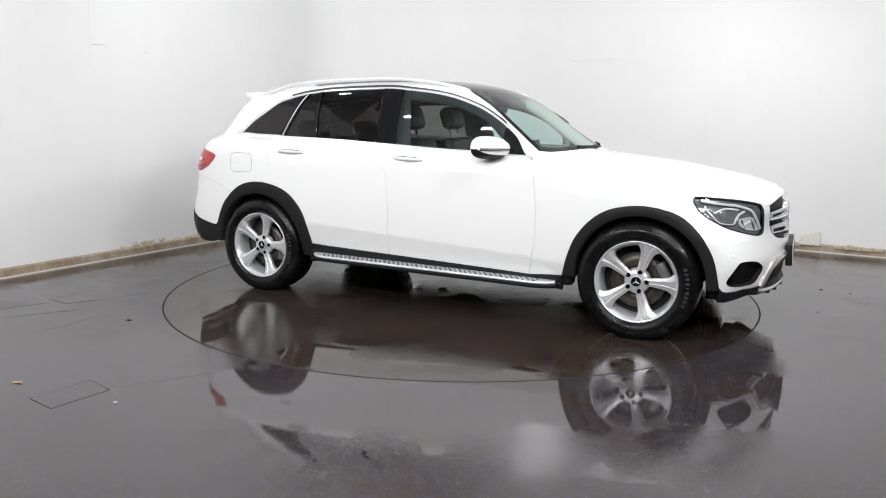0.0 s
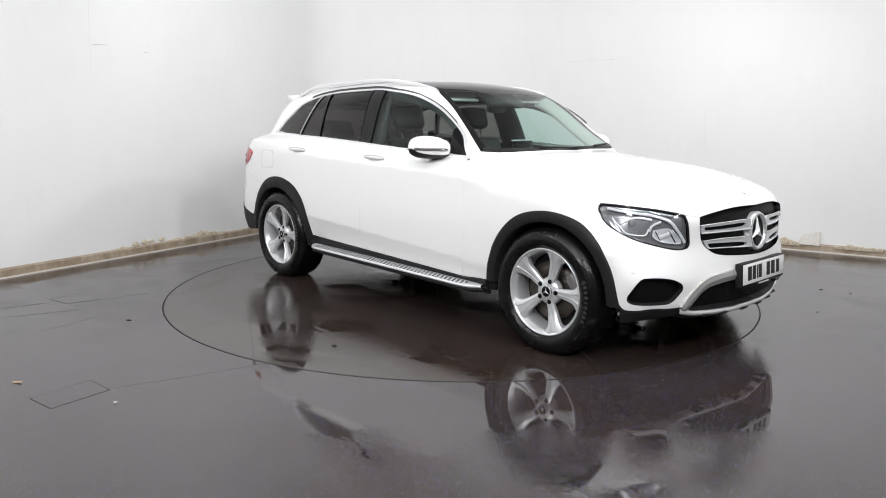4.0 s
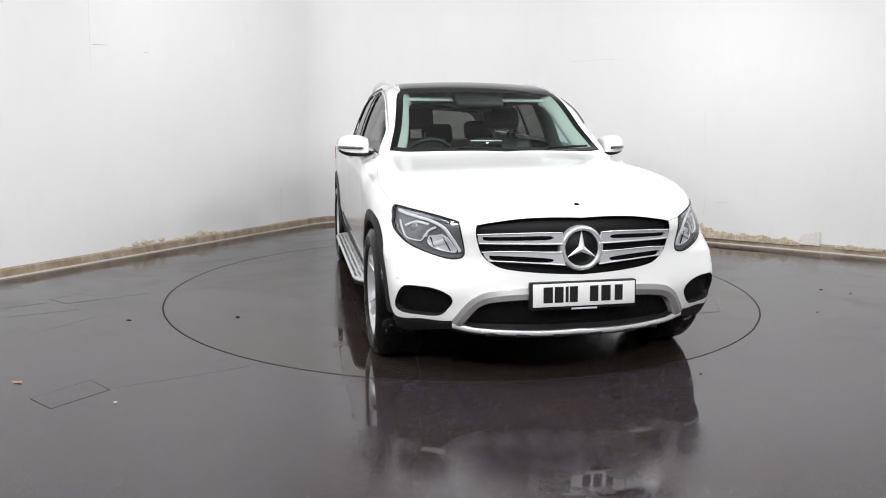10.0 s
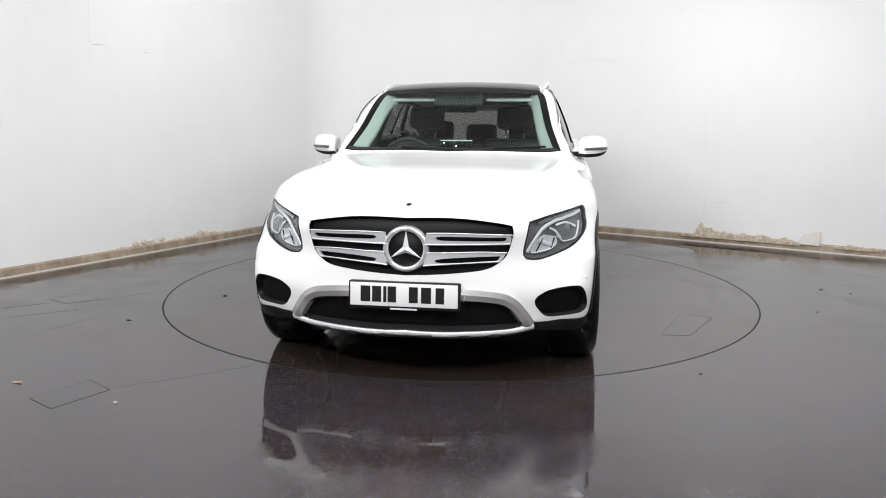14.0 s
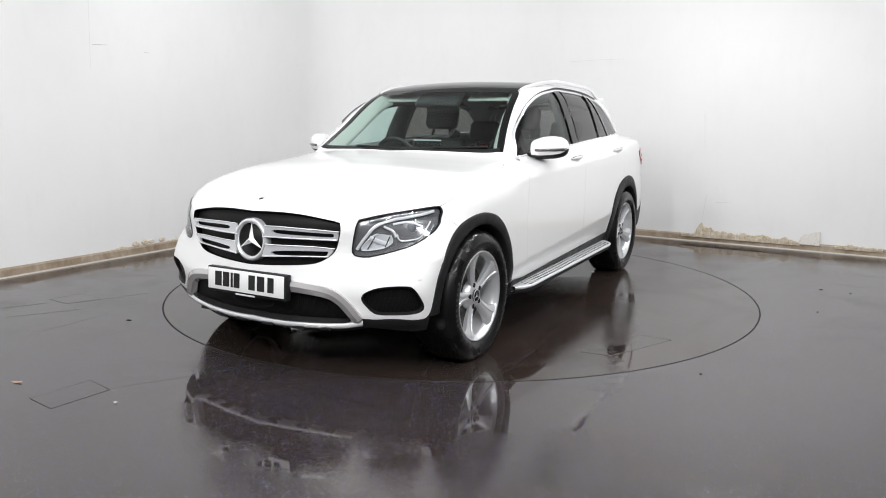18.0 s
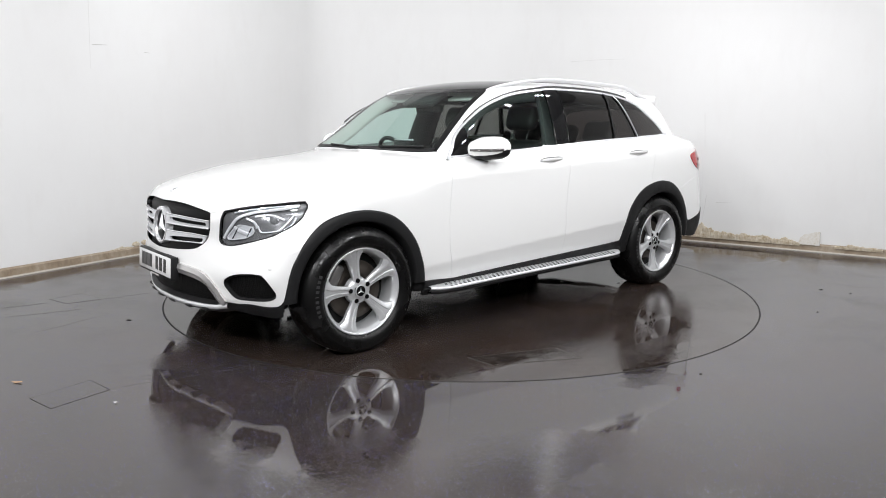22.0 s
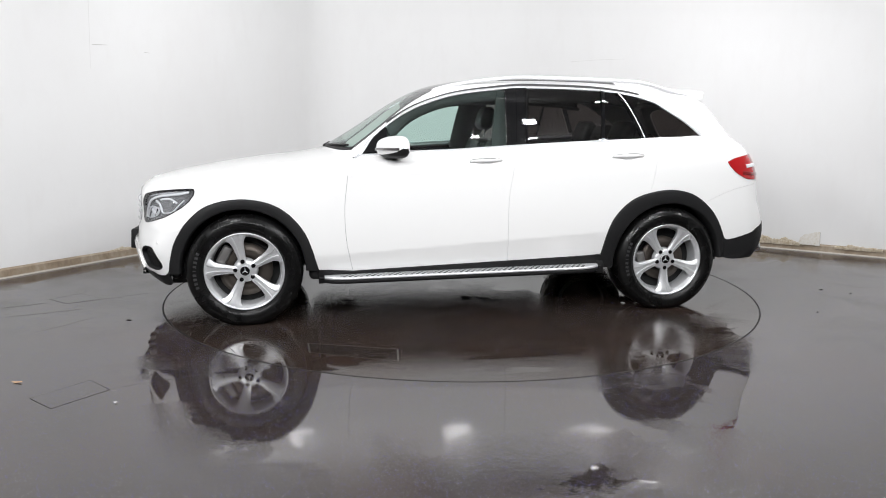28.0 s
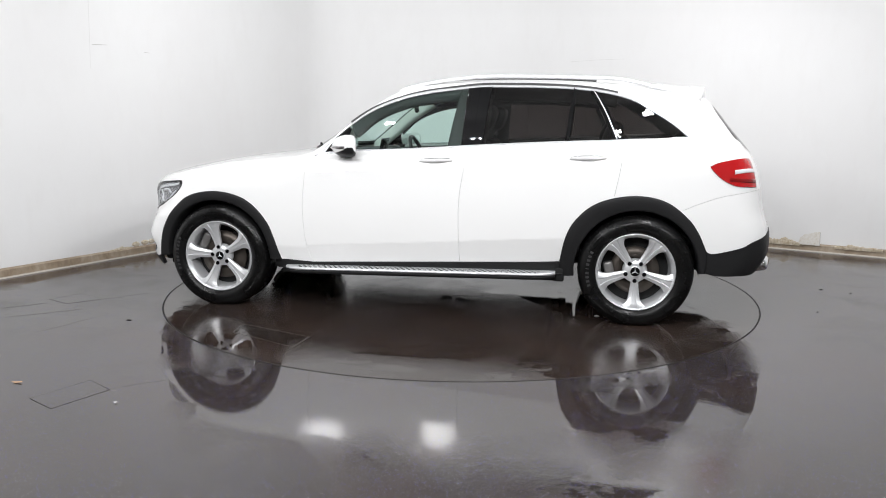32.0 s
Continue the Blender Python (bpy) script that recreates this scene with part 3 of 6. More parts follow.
def run(pts, step=0.018):
    """A smooth line through points, laid on the form."""
    q = np.array(pts, float)
    if len(q) > 2:
        e = np.vstack([2 * q[0] - q[1], q, 2 * q[-1] - q[-2]])
        out = []
        for k in range(1, len(e) - 2):
            t = np.linspace(0, 1, 10, endpoint=False)[:, None]
            a, b, c, d = e[k - 1], e[k], e[k + 1], e[k + 2]
            out.append(0.5 * (2 * b + (c - a) * t + (2 * a - 5 * b + 4 * c - d) * t**2 + (3 * b - a - 3 * c + d) * t**3))
        q = np.vstack(out + [q[-1:]])
    q = snap(q)
    s = np.concatenate([[0], np.cumsum(np.linalg.norm(np.diff(q, axis=0), axis=1))])
    n = max(2, int(s[-1] / step) + 1)
    u = np.linspace(0, s[-1], n)
    return snap(np.stack([np.interp(u, s, q[:, k]) for k in range(3)], -1))


def chart_in(kind, q):
    if kind == "wrap":
        return np.stack([q[:, 0], np.arctan2(q[:, 2] - 0.62, q[:, 1]) * 0.95], -1)
    if kind == "nose":
        return np.stack([np.arctan2(q[:, 1], q[:, 0] - 1.0) * 1.2, q[:, 2]], -1)
    return np.stack([np.arctan2(q[:, 1], -1.1 - q[:, 0]) * 1.2, q[:, 2]], -1)


def chart_out(kind, u):
    if kind == "wrap":
        a = u[:, 1] / 0.95
        o = np.stack([u[:, 0], 0 * a, 0 * a + 0.62], -1)
        d = np.stack([0 * a, np.cos(a), np.sin(a)], -1)
    elif kind == "nose":
        a = u[:, 0] / 1.2
        o = np.stack([0 * a + 1.0, 0 * a, u[:, 1]], -1)
        d = np.stack([np.cos(a), np.sin(a), 0 * a], -1)
    else:
        a = u[:, 0] / 1.2
        o = np.stack([0 * a - 1.1, 0 * a, u[:, 1]], -1)
        d = np.stack([-np.cos(a), np.sin(a), 0 * a], -1)
    return meet(o, d, 2.2)


def inside(poly, u):
    x, y = u[:, 0], u[:, 1]
    hit = np.zeros(len(u), bool)
    for a, b in zip(poly, np.roll(poly, -1, 0)):
        cross = (a[1] > y) != (b[1] > y)
        hit ^= cross & (x < (b[0] - a[0]) * (y - a[1]) / (b[1] - a[1] + 1e-12) + a[0])
    return hit


def clear_of(poly, u, gap):
    """How far points lie from a closed line, as a mask."""
    ok = np.ones(len(u), bool)
    for a, b in zip(poly, np.roll(poly, -1, 0)):
        d = b - a
        t = np.clip(((u - a) @ d) / (d @ d + 1e-12), 0, 1)
        ok &= np.linalg.norm(u - a - t[:, None] * d, axis=1) > gap
    return ok


def shrink(poly, gap):
    area = np.sum(poly[:, 0] * np.roll(poly[:, 1], -1) - np.roll(poly[:, 0], -1) * poly[:, 1])
    e = np.roll(poly, -1, 0) - poly
    n = np.stack([-e[:, 1], e[:, 0]], -1) * np.sign(area)
    n /= np.linalg.norm(n, axis=1, keepdims=True) + 1e-12
    m = n + np.roll(n, 1, 0)
    m /= np.maximum((m * n).sum(1, keepdims=True), 0.35)
    return poly + m * gap


def joined(runs):
    out = []
    for r in runs:
        out += list(r if not out or np.linalg.norm(out[-1] - r[0]) > 1e-3 else r[1:])
    if np.linalg.norm(out[0] - out[-1]) < 1e-3:
        out.pop()
    return np.array(out)


def sheet(kind, runs, holes=(), gap=0.0010, grid=0.032, lift=0.0, edge=0.022):
    """A panel bounded by lines on the form: vertices, faces, normals."""
    poly = shrink(chart_in(kind, joined(runs)), gap)
    cuts = [shrink(chart_in(kind, joined(h)), -gap) for h in holes]
    lo, hi = poly.min(0), poly.max(0)
    gx, gy = np.meshgrid(np.arange(lo[0], hi[0], grid), np.arange(lo[1], hi[1], grid))
    g = np.stack([gx.ravel(), gy.ravel()], -1)
    g[:, 0] += (np.round((g[:, 1] - lo[1]) / grid) % 2) * grid * 0.5
    g = g[inside(poly, g)]
    g = g[clear_of(poly, g, grid * 0.45)]
    for c in cuts:
        g = g[~inside(c, g)]
        g = g[clear_of(c, g, grid * 0.45)]
    pts, edges = [], []
    for loop in [poly, *cuts]:
        a = len(pts)
        pts += [tuple(q) for q in loop]
        edges += [(a + k, a + (k + 1) % len(loop)) for k in range(len(loop))]
    pts += [tuple(q) for q in g]
    vs, _, fs, _, _, _ = from_cdt([Vector(q) for q in pts], edges, [], 0, 1e-7)
    u = np.array([tuple(v) for v in vs])
    f = np.array([tuple(q) for q in fs if len(q) == 3])
    mid = u[f].mean(1)
    keep = inside(poly, mid)
    for c in cuts:
        keep &= ~inside(c, mid)
    f = f[keep]
    v = chart_out(kind, u)
    n = normals(v)
    v = v + n * lift
    # turn faces outwards
    fn = np.cross(v[f[:, 1]] - v[f[:, 0]], v[f[:, 2]] - v[f[:, 0]])
    flip = (fn * n[f[:, 0]]).sum(1) < 0
    f[flip] = f[flip][:, ::-1]
    faces = [tuple(q) for q in f]
    if edge:
        seen = {}
        for q in faces:
            for a, b in ((q[0], q[1]), (q[1], q[2]), (q[2], q[0])):
                seen[(a, b)] = 1
        rim = [(a, b) for a, b in seen if (b, a) not in seen]
        down, vv, nn = {}, list(v), list(n)
        top = {}
        for a, b in rim:
            for k in (a, b):
                if k not in down:
                    top[k] = len(vv)
                    vv.append(v[k])
                    nn.append(n[k] * 0.2)
                    down[k] = len(vv)
                    vv.append(v[k] - n[k] * edge)
                    nn.append(n[k] * 0.2)
        for a, b in rim:
            side = np.cross(v[b] - v[a], n[a])
            side /= np.linalg.norm(side) + 1e-9
            for k in (a, b):
                nn[top[k]] = nn[top[k]] + side
                nn[down[k]] = nn[down[k]] + side
            faces.append((top[a], down[a], down[b], top[b]))
        v, n = np.array(vv), np.array(nn)
        n /= np.linalg.norm(n, axis=1, keepdims=True) + 1e-9
    return v, faces, n


SHIFT = np.array(OFFSET)


def put(name, made, mat, parent, label="", mirror=False):
    v, f, n = made
    if mirror:
        v, n, f = v * (1, -1, 1), n * (1, -1, 1), [q[::-1] for q in f]
    return piece(name, v + SHIFT, f, mat, parent, label, True, n)


def both(name, made, mat, parent, label=""):
    """The same panel on the left and the right. parent: one, or one a side."""
    ps = parent if isinstance(parent, (list, tuple)) else (parent, parent)
    return [put(name, made, mat, ps[0], label), put(name, made, mat, ps[1], label, True)]


def band(line, width, lift=0.003, sink=0.004, closed=False, taper=0.0):
    """A raised strip along a line on the form: vertices, faces, normals."""
    q = np.array(line)
    n = normals(q)
    t = np.gradient(q, axis=0)
    t /= np.linalg.norm(t, axis=1, keepdims=True) + 1e-9
    s = np.cross(n, t)
    k = len(q)
    w = np.full(k, width / 2)
    if taper:
        end = np.minimum(np.arange(k), np.arange(k)[::-1]) / (k * taper)
        w *= np.clip(end, 0.15, 1)
    rows = [q + s * w[:, None] - n * sink, q + s * w[:, None] * 0.98 + n * lift * 0.6, q + s * w[:, None] * 0.7 + n * lift, q - s * w[:, None] * 0.7 + n * lift, q - s * w[:, None] * 0.98 + n * lift * 0.6, q - s * w[:, None] - n * sink]
    nr = [s, s + n * 0.7, n + s * 0.25, n - s * 0.25, n * 0.7 - s, -s]
    v, nn, f = np.vstack(rows), np.vstack(nr), []
    for j in range(5):
        for i in range(k - 1):
            f.append((j * k + i, j * k + i + 1, (j + 1) * k + i + 1, (j + 1) * k + i))
    nn /= np.linalg.norm(nn, axis=1, keepdims=True) + 1e-9
    a = f[2 * (k - 1)]
    if np.dot(np.cross(v[a[1]] - v[a[0]], v[a[2]] - v[a[0]]), n[0]) < 0:
        f = [x[::-1] for x in f]
    return v, f, nn


CAR = new("car")
tagged(CAR, "white estate car with black arch trims and silver alloy wheels", "car")

# ---- lines that panels share (left half) ----
GRILLE_TOP = run([(2.187, 0, 0.842), (2.156, 0.267, 0.838), (2.142, 0.44, 0.826), (2.124, 0.502, 0.811)])
GRILLE_SIDE = run([(2.124, 0.502, 0.811), (2.128, 0.508, 0.785), (2.128, 0.504, 0.749), (2.133, 0.479, 0.67), (2.165, 0.432, 0.627), (2.189, 0.374, 0.605), (2.224, 0.259, 0.592), (2.248, 0.122, 0.583), (2.257, 0, 0.578)])
BONNET_NOSE = run([(2.124, 0.502, 0.811), (2.066, 0.578, 0.820)])
LAMP_TOP = run([(2.066, 0.578, 0.820), (1.952, 0.688, 0.846), (1.848, 0.786, 0.869), (1.777, 0.837, 0.880), (1.742, 0.860, 0.882)])
LAMP_LOW = run([(1.742, 0.860, 0.882), (1.736, 0.875, 0.862), (1.748, 0.882, 0.838), (1.783, 0.881, 0.801), (1.829, 0.867, 0.761), (1.916, 0.814, 0.708), (1.992, 0.729, 0.671), (2.061, 0.635, 0.646), (2.092, 0.578, 0.649), (2.097, 0.557, 0.668), (2.087, 0.560, 0.73), (2.074, 0.568, 0.79), (2.066, 0.578, 0.820)])
BONNET_SIDE = run([(1.742, 0.860, 0.882), (1.5, 0.882, 0.945), (1.206, 0.862, 0.991), (1.05, 0.844, 1.010), (0.943, 0.821, 1.031), (0.85, 0.785, 1.062), (0.735, 0.725, 1.11)])
COWL = run([(0.735, 0.725, 1.11), (0.805, 0.60, 1.108), (0.875, 0.35, 1.114), (0.925, 0.0, 1.116)])
FENDER_SEAM = run([(1.748, 0.882, 0.838), (1.70, 0.90, 0.80), (1.66, 0.915, 0.768)])
ARCH_F = run([(1.895, 0.87, 0.345), (1.872, 0.883, 0.478), (1.837, 0.896, 0.573), (1.756, 0.911, 0.692), (1.660, 0.915, 0.768), (1.534, 0.925, 0.806), (1.391, 0.931, 0.812), (1.249, 0.932, 0.780), (1.144, 0.931, 0.713), (1.057, 0.928, 0.609), (1.008, 0.915, 0.495), (0.966, 0.897, 0.347)])
ARCH_R = run([(-0.952, 0.905, 0.40), (-0.991, 0.926, 0.576), (-1.055, 0.929, 0.691), (-1.166, 0.929, 0.785), (-1.318, 0.931, 0.834), (-1.475, 0.926, 0.841), (-1.617, 0.920, 0.802), (-1.743, 0.916, 0.705), (-1.813, 0.909, 0.607), (-1.859, 0.893, 0.506)])


def cut(line, a=None, b=None):
    """The stretch of a line between its points nearest to a and b."""
    i = 0 if a is None else int(np.argmin(np.linalg.norm(line - np.array(a), axis=1)))
    j = len(line) - 1 if b is None else int(np.argmin(np.linalg.norm(line - np.array(b), axis=1)))
    return line[i:j + 1] if i <= j else line[j:i + 1][::-1]


DOOR_F = run([(0.712, 0.835, 1.066), (0.748, 0.878, 1.035), (0.766, 0.91, 0.98), (0.779, 0.921, 0.883), (0.793, 0.925, 0.737), (0.786, 0.918, 0.55), (0.767, 0.907, 0.435), (0.745, 0.885, 0.331)])
DOOR_M = run([(-0.346, 0.845, 1.152), (-0.332, 0.90, 1.08), (-0.319, 0.913, 0.991), (-0.291, 0.924, 0.807), (-0.287, 0.922, 0.618), (-0.294, 0.899, 0.366)])
DOOR_R = run([(-1.345, 0.80, 1.186), (-1.338, 0.87, 1.12), (-1.325, 0.90, 1.07), (-1.306, 0.925, 0.954), (-1.282, 0.929, 0.829)])
BELT_F = run([(0.712, 0.835, 1.066), (0.413, 0.85, 1.101), (0.004, 0.85, 1.131), (-0.346, 0.845, 1.152)])
BELT_R = run([(-0.346, 0.845, 1.152), (-0.756, 0.83, 1.172), (-1.149, 0.805, 1.184), (-1.345, 0.80, 1.186)])
BELT_Q = run([(-1.345, 0.80, 1.186), (-1.6, 0.76, 1.187), (-1.80, 0.75, 1.182)])
SILL_F = run([(0.745, 0.885, 0.331), (0.2, 0.89, 0.350), (-0.294, 0.899, 0.366)])
SILL_R = run([(-0.294, 0.899, 0.366), (-0.70, 0.90, 0.382), (-0.88, 0.905, 0.39), (-0.952, 0.908, 0.40)])
DLO_TOP = run([(-1.80, 0.75, 1.182), (-1.657, 0.703, 1.297), (-1.497, 0.683, 1.404), (-1.384, 0.655, 1.469), (-1.193, 0.630, 1.516), (-0.997, 0.618, 1.536), (-0.798, 0.615, 1.543), (-0.600, 0.615, 1.545), (-0.404, 0.615, 1.543), (-0.206, 0.636, 1.528), (-0.012, 0.652, 1.504), (0.143, 0.667, 1.469), (0.296, 0.679, 1.404), (0.410, 0.692, 1.336), (0.575, 0.722, 1.224), (0.660, 0.785, 1.125), (0.712, 0.835, 1.066)])
low = np.clip((0.5 - DLO_TOP[:, 0]) / 0.35, 0, 1) * np.clip((DLO_TOP[:, 0] + 1.78) / 0.4, 0, 1)
DLO_TOP = snap(DLO_TOP + np.outer(low, (0, 0, -0.018)))
# A-pillar: edge of the windscreen, then along the roof
SCREEN_SIDE = run([(0.735, 0.725, 1.11), (0.64, 0.695, 1.185), (0.533, 0.662, 1.265), (0.38, 0.628, 1.37), (0.22, 0.595, 1.47), (0.165, 0.565, 1.503)])
ROOF_SIDE = run([(0.165, 0.565, 1.503), (-0.1, 0.54, 1.548), (-0.6, 0.535, 1.573), (-1.1, 0.535, 1.565), (-1.5, 0.53, 1.54), (-1.86, 0.52, 1.50)])
HATCH_SIDE = run([(-1.86, 0.52, 1.50), (-1.90, 0.60, 1.42), (-1.985, 0.66, 1.28), (-2.08, 0.70, 1.14), (-2.10, 0.735, 1.07)])
TAIL_TOP = run([(-1.852, 0.885, 1.03), (-1.90, 0.872, 1.052), (-2.0, 0.82, 1.064), (-2.10, 0.735, 1.07)])
TAIL_LOW = run([(-1.852, 0.885, 1.03), (-1.87, 0.893, 1.005), (-1.911, 0.896, 0.967), (-1.96, 0.895, 0.935), (-2.02, 0.882, 0.912), (-2.10, 0.85, 0.906), (-2.17, 0.79, 0.905)])
TAIL_IN = run([(-2.17, 0.79, 0.905), (-2.14, 0.77, 0.98), (-2.10, 0.735, 1.07)])
BUMP_SEAM = run([(-1.70, 0.918, 0.757), (-1.80, 0.91, 0.80), (-1.93, 0.895, 0.845), (-2.05, 0.87, 0.868), (-2.17, 0.79, 0.885)])
BUMP_LOW = run([(-1.859, 0.893, 0.506), (-1.885, 0.889, 0.488), (-1.954, 0.882, 0.496), (-2.077, 0.872, 0.529), (-2.148, 0.84, 0.566), (-2.26, 0.70, 0.60), (-2.33, 0.4, 0.60), (-2.372, 0.0, 0.60)])


def mirrored(line):
    return np.array(line)[::-1] * (1, -1, 1)


def closed_by(line):
    """A line of the left half joined with its mirror image."""
    return np.vstack([line, mirrored(line)[1 if abs(line[-1][1]) < 1e-4 else 0:]])


FOG = run([(1.934, 0.857, 0.415), (1.953, 0.838, 0.456), (1.968, 0.817, 0.484), (1.985, 0.792, 0.494), (2.045, 0.696, 0.488), (2.081, 0.631, 0.467), (2.093, 0.613, 0.446), (2.094, 0.62, 0.419), (2.083, 0.653, 0.379), (2.064, 0.685, 0.362), (2.03, 0.75, 0.360), (1.985, 0.815, 0.364), (1.950, 0.848, 0.372), (1.931, 0.860, 0.390), (1.934, 0.857, 0.415)], 0.010)
SCOOP = FOG.copy()
rise = np.clip((FOG[:, 2] - 0.39) / 0.09, 0, 1)
SCOOP[:, 2] += 0.009 * rise * rise + 0.003 * (rise == 0) * -1
SCOOP[:, 1] += 0.004 * rise * np.clip((FOG[:, 1] - 0.74) / 0.08, -1.6, 0.8)
SCOOP = snap(SCOOP)


def bodywork():
    # bonnet, both sides in one
    nose = np.vstack([GRILLE_TOP, BONNET_NOSE[1:], LAMP_TOP[1:], BONNET_SIDE[1:], COWL[1:]])
    put("bonnet", sheet("wrap", [nose, mirrored(nose)]), PAINT, CAR, "white clamshell bonnet")
    low_front = run([(2.25, 0, 0.493), (2.243, 0.258, 0.491), (2.196, 0.429, 0.482), (2.174, 0.503, 0.456), (2.153, 0.564, 0.39), (2.12, 0.616, 0.322)])
    lip = run([(2.12, 0.616, 0.322), (2.088, 0.68, 0.318), (2.039, 0.77, 0.326), (1.952, 0.842, 0.330), (1.915, 0.862, 0.336), (1.895, 0.87, 0.36)])
    half = np.vstack([low_front, lip[1:], cut(ARCH_F, (1.895, 0.87, 0.36), (1.66, 0.915, 0.768))[1:], FENDER_SEAM[::-1][1:], cut(LAMP_LOW, (1.748, 0.882, 0.838), None)[1:], BONNET_NOSE[::-1][1:], GRILLE_SIDE[1:]])
    put("front_bumper", sheet("nose", [half, mirrored(half)], [[SCOOP], [SCOOP * (1, -1, 1)]], grid=0.028), PAINT, CAR, "white front bumper skin")
    wing = [BONNET_SIDE[::-1], cut(LAMP_LOW, None, (1.748, 0.882, 0.838)), FENDER_SEAM, cut(ARCH_F, (1.66, 0.915, 0.768), None), run([(0.966, 0.897, 0.347), (0.745, 0.885, 0.331)]), DOOR_F[::-1], SCREEN_FOOT]
    both("front_wing", sheet("wrap", wing), PAINT, CAR)
    front = both("front_door", sheet("wrap", [BELT_F, DOOR_M, SILL_F[::-1], DOOR_F[::-1]], grid=0.016), PAINT, CAR)
    rear = both("rear_door", sheet("wrap", [BELT_R, DOOR_R, cut(ARCH_R, (-1.282, 0.929, 0.829), (-0.952, 0.905, 0.40)), SILL_R[::-1], DOOR_M[::-1]], grid=0.016), PAINT, CAR)
    both("roof_frame", sheet("wrap", [DLO_TOP[::-1], ROOF_TAIL, ROOF_SIDE[::-1], SCREEN_SIDE[::-1], SCREEN_FOOT[::-1]], grid=0.024), PAINT, CAR)
    quarter = [BELT_Q, ROOF_TAIL, HATCH_SIDE, TAIL_TOP[::-1], TAIL_LOW, run([(-2.17, 0.79, 0.905), (-2.17, 0.79, 0.885)]), BUMP_SEAM[::-1], cut(ARCH_R, (-1.70, 0.918, 0.757), (-1.282, 0.929, 0.829)), DOOR_R[::-1]]
    both("rear_quarter", sheet("wrap", quarter), PAINT, CAR)
    # tail
    top_edge = run([(-2.17, 0.79, 0.885), (-2.26, 0.55, 0.886), (-2.335, 0.0, 0.886)])
    half = np.vstack([BUMP_LOW[::-1], cut(ARCH_R, (-1.859, 0.893, 0.506), (-1.70, 0.918, 0.757))[1:], BUMP_SEAM[1:], top_edge[1:]])
    put("rear_bumper", sheet("tail", [half, mirrored(half)]), PAINT, CAR)
    gate_top = run([(-1.86, 0.52, 1.50), (-1.92, 0.3, 1.505), (-1.945, 0.0, 1.51)])
    half = np.vstack([top_edge[::-1], run([(-2.17, 0.79, 0.885), (-2.17, 0.79, 0.905)])[1:], TAIL_IN[1:], HATCH_SIDE[::-1][1:], gate_top[1:]])
    pane = run([(-2.235, 0.0, 1.13), (-2.17, 0.45, 1.13), (-2.12, 0.59, 1.15), (-2.03, 0.57, 1.28), (-1.955, 0.50, 1.41), (-1.965, 0.3, 1.44), (-1.985, 0.0, 1.45)])
    gate = put("tailgate", sheet("tail", [half, mirrored(half)], [[closed_by(pane)]]), PAINT, CAR)
    put("rear_window", sheet("tail", [closed_by(pane)], edge=0.004), PRIVACY, gate, "dark tinted rear window")
    lamp = [TAIL_TOP, TAIL_IN[::-1], TAIL_LOW[::-1]]
    for tail in both("tail_light", sheet("tail", lamp, lift=0.006, grid=0.02), RED_LENS, CAR, "red wrap-around tail light"):
        side = 1 if tail.data.vertices[0].co.y > 0 else -1
        put("light_bar", band(run([(-1.99, 0.865, 0.995), (-2.06, 0.825, 1.0), (-2.12, 0.77, 1.0)]), 0.026, 0.012, 0.0), LAMP_WHITE, tail, "pale light bar", side < 0)
        put("lower_bar", band(run([(-1.97, 0.885, 0.955), (-2.05, 0.855, 0.945), (-2.14, 0.79, 0.94)]), 0.024, 0.010, 0.0), RED_DARK, tail, "", side < 0)
    # roof
    edge = run([(0.165, 0.565, 1.503), (0.215, 0.3, 1.518), (0.233, 0.0, 1.524)])
    back = run([(-1.15, 0.535, 1.563), (-1.17, 0.3, 1.58), (-1.18, 0.0, 1.593)])
    half = np.vstack([edge[::-1], cut(ROOF_SIDE, None, (-1.15, 0.535, 1.563))[1:], back[1:]])
    put("glass_roof", sheet("wrap", [half, mirrored(half)]), GLOSS, CAR, "black panoramic glass roof")
    half = np.vstack([back[::-1], cut(ROOF_SIDE, (-1.15, 0.535, 1.563), None)[1:], gate_top[1:]])
    put("roof_panel", sheet("wrap", [half, mirrored(half)]), PAINT, CAR)
    # windscreen with its black border
    half = np.vstack([COWL[::-1], SCREEN_SIDE[1:], edge[1:]])
    g_low, g_top = snap(COWL + (-0.035, 0, 0.02)), snap(edge + (0.04, 0, -0.02))
    g_side = snap(SCREEN_SIDE + (0.0, -0.05, 0.0))
    glass = np.vstack([g_low[::-1][:-3], g_side[3:-3], g_top[3:]])
    put("windscreen_border", sheet("wrap", [half, mirrored(half)], [[glass, mirrored(glass)]], edge=0.006), GLOSS, CAR)
    put("windscreen", sheet("wrap", [glass, mirrored(glass)], gap=0.0, edge=0.0, grid=0.05), SCREEN, CAR, "green-tinted windscreen")
    return front, rear


WINDOW_METAL = material("window_strip_metal", (0.78, 0.79, 0.80), 0.24, 0.55)


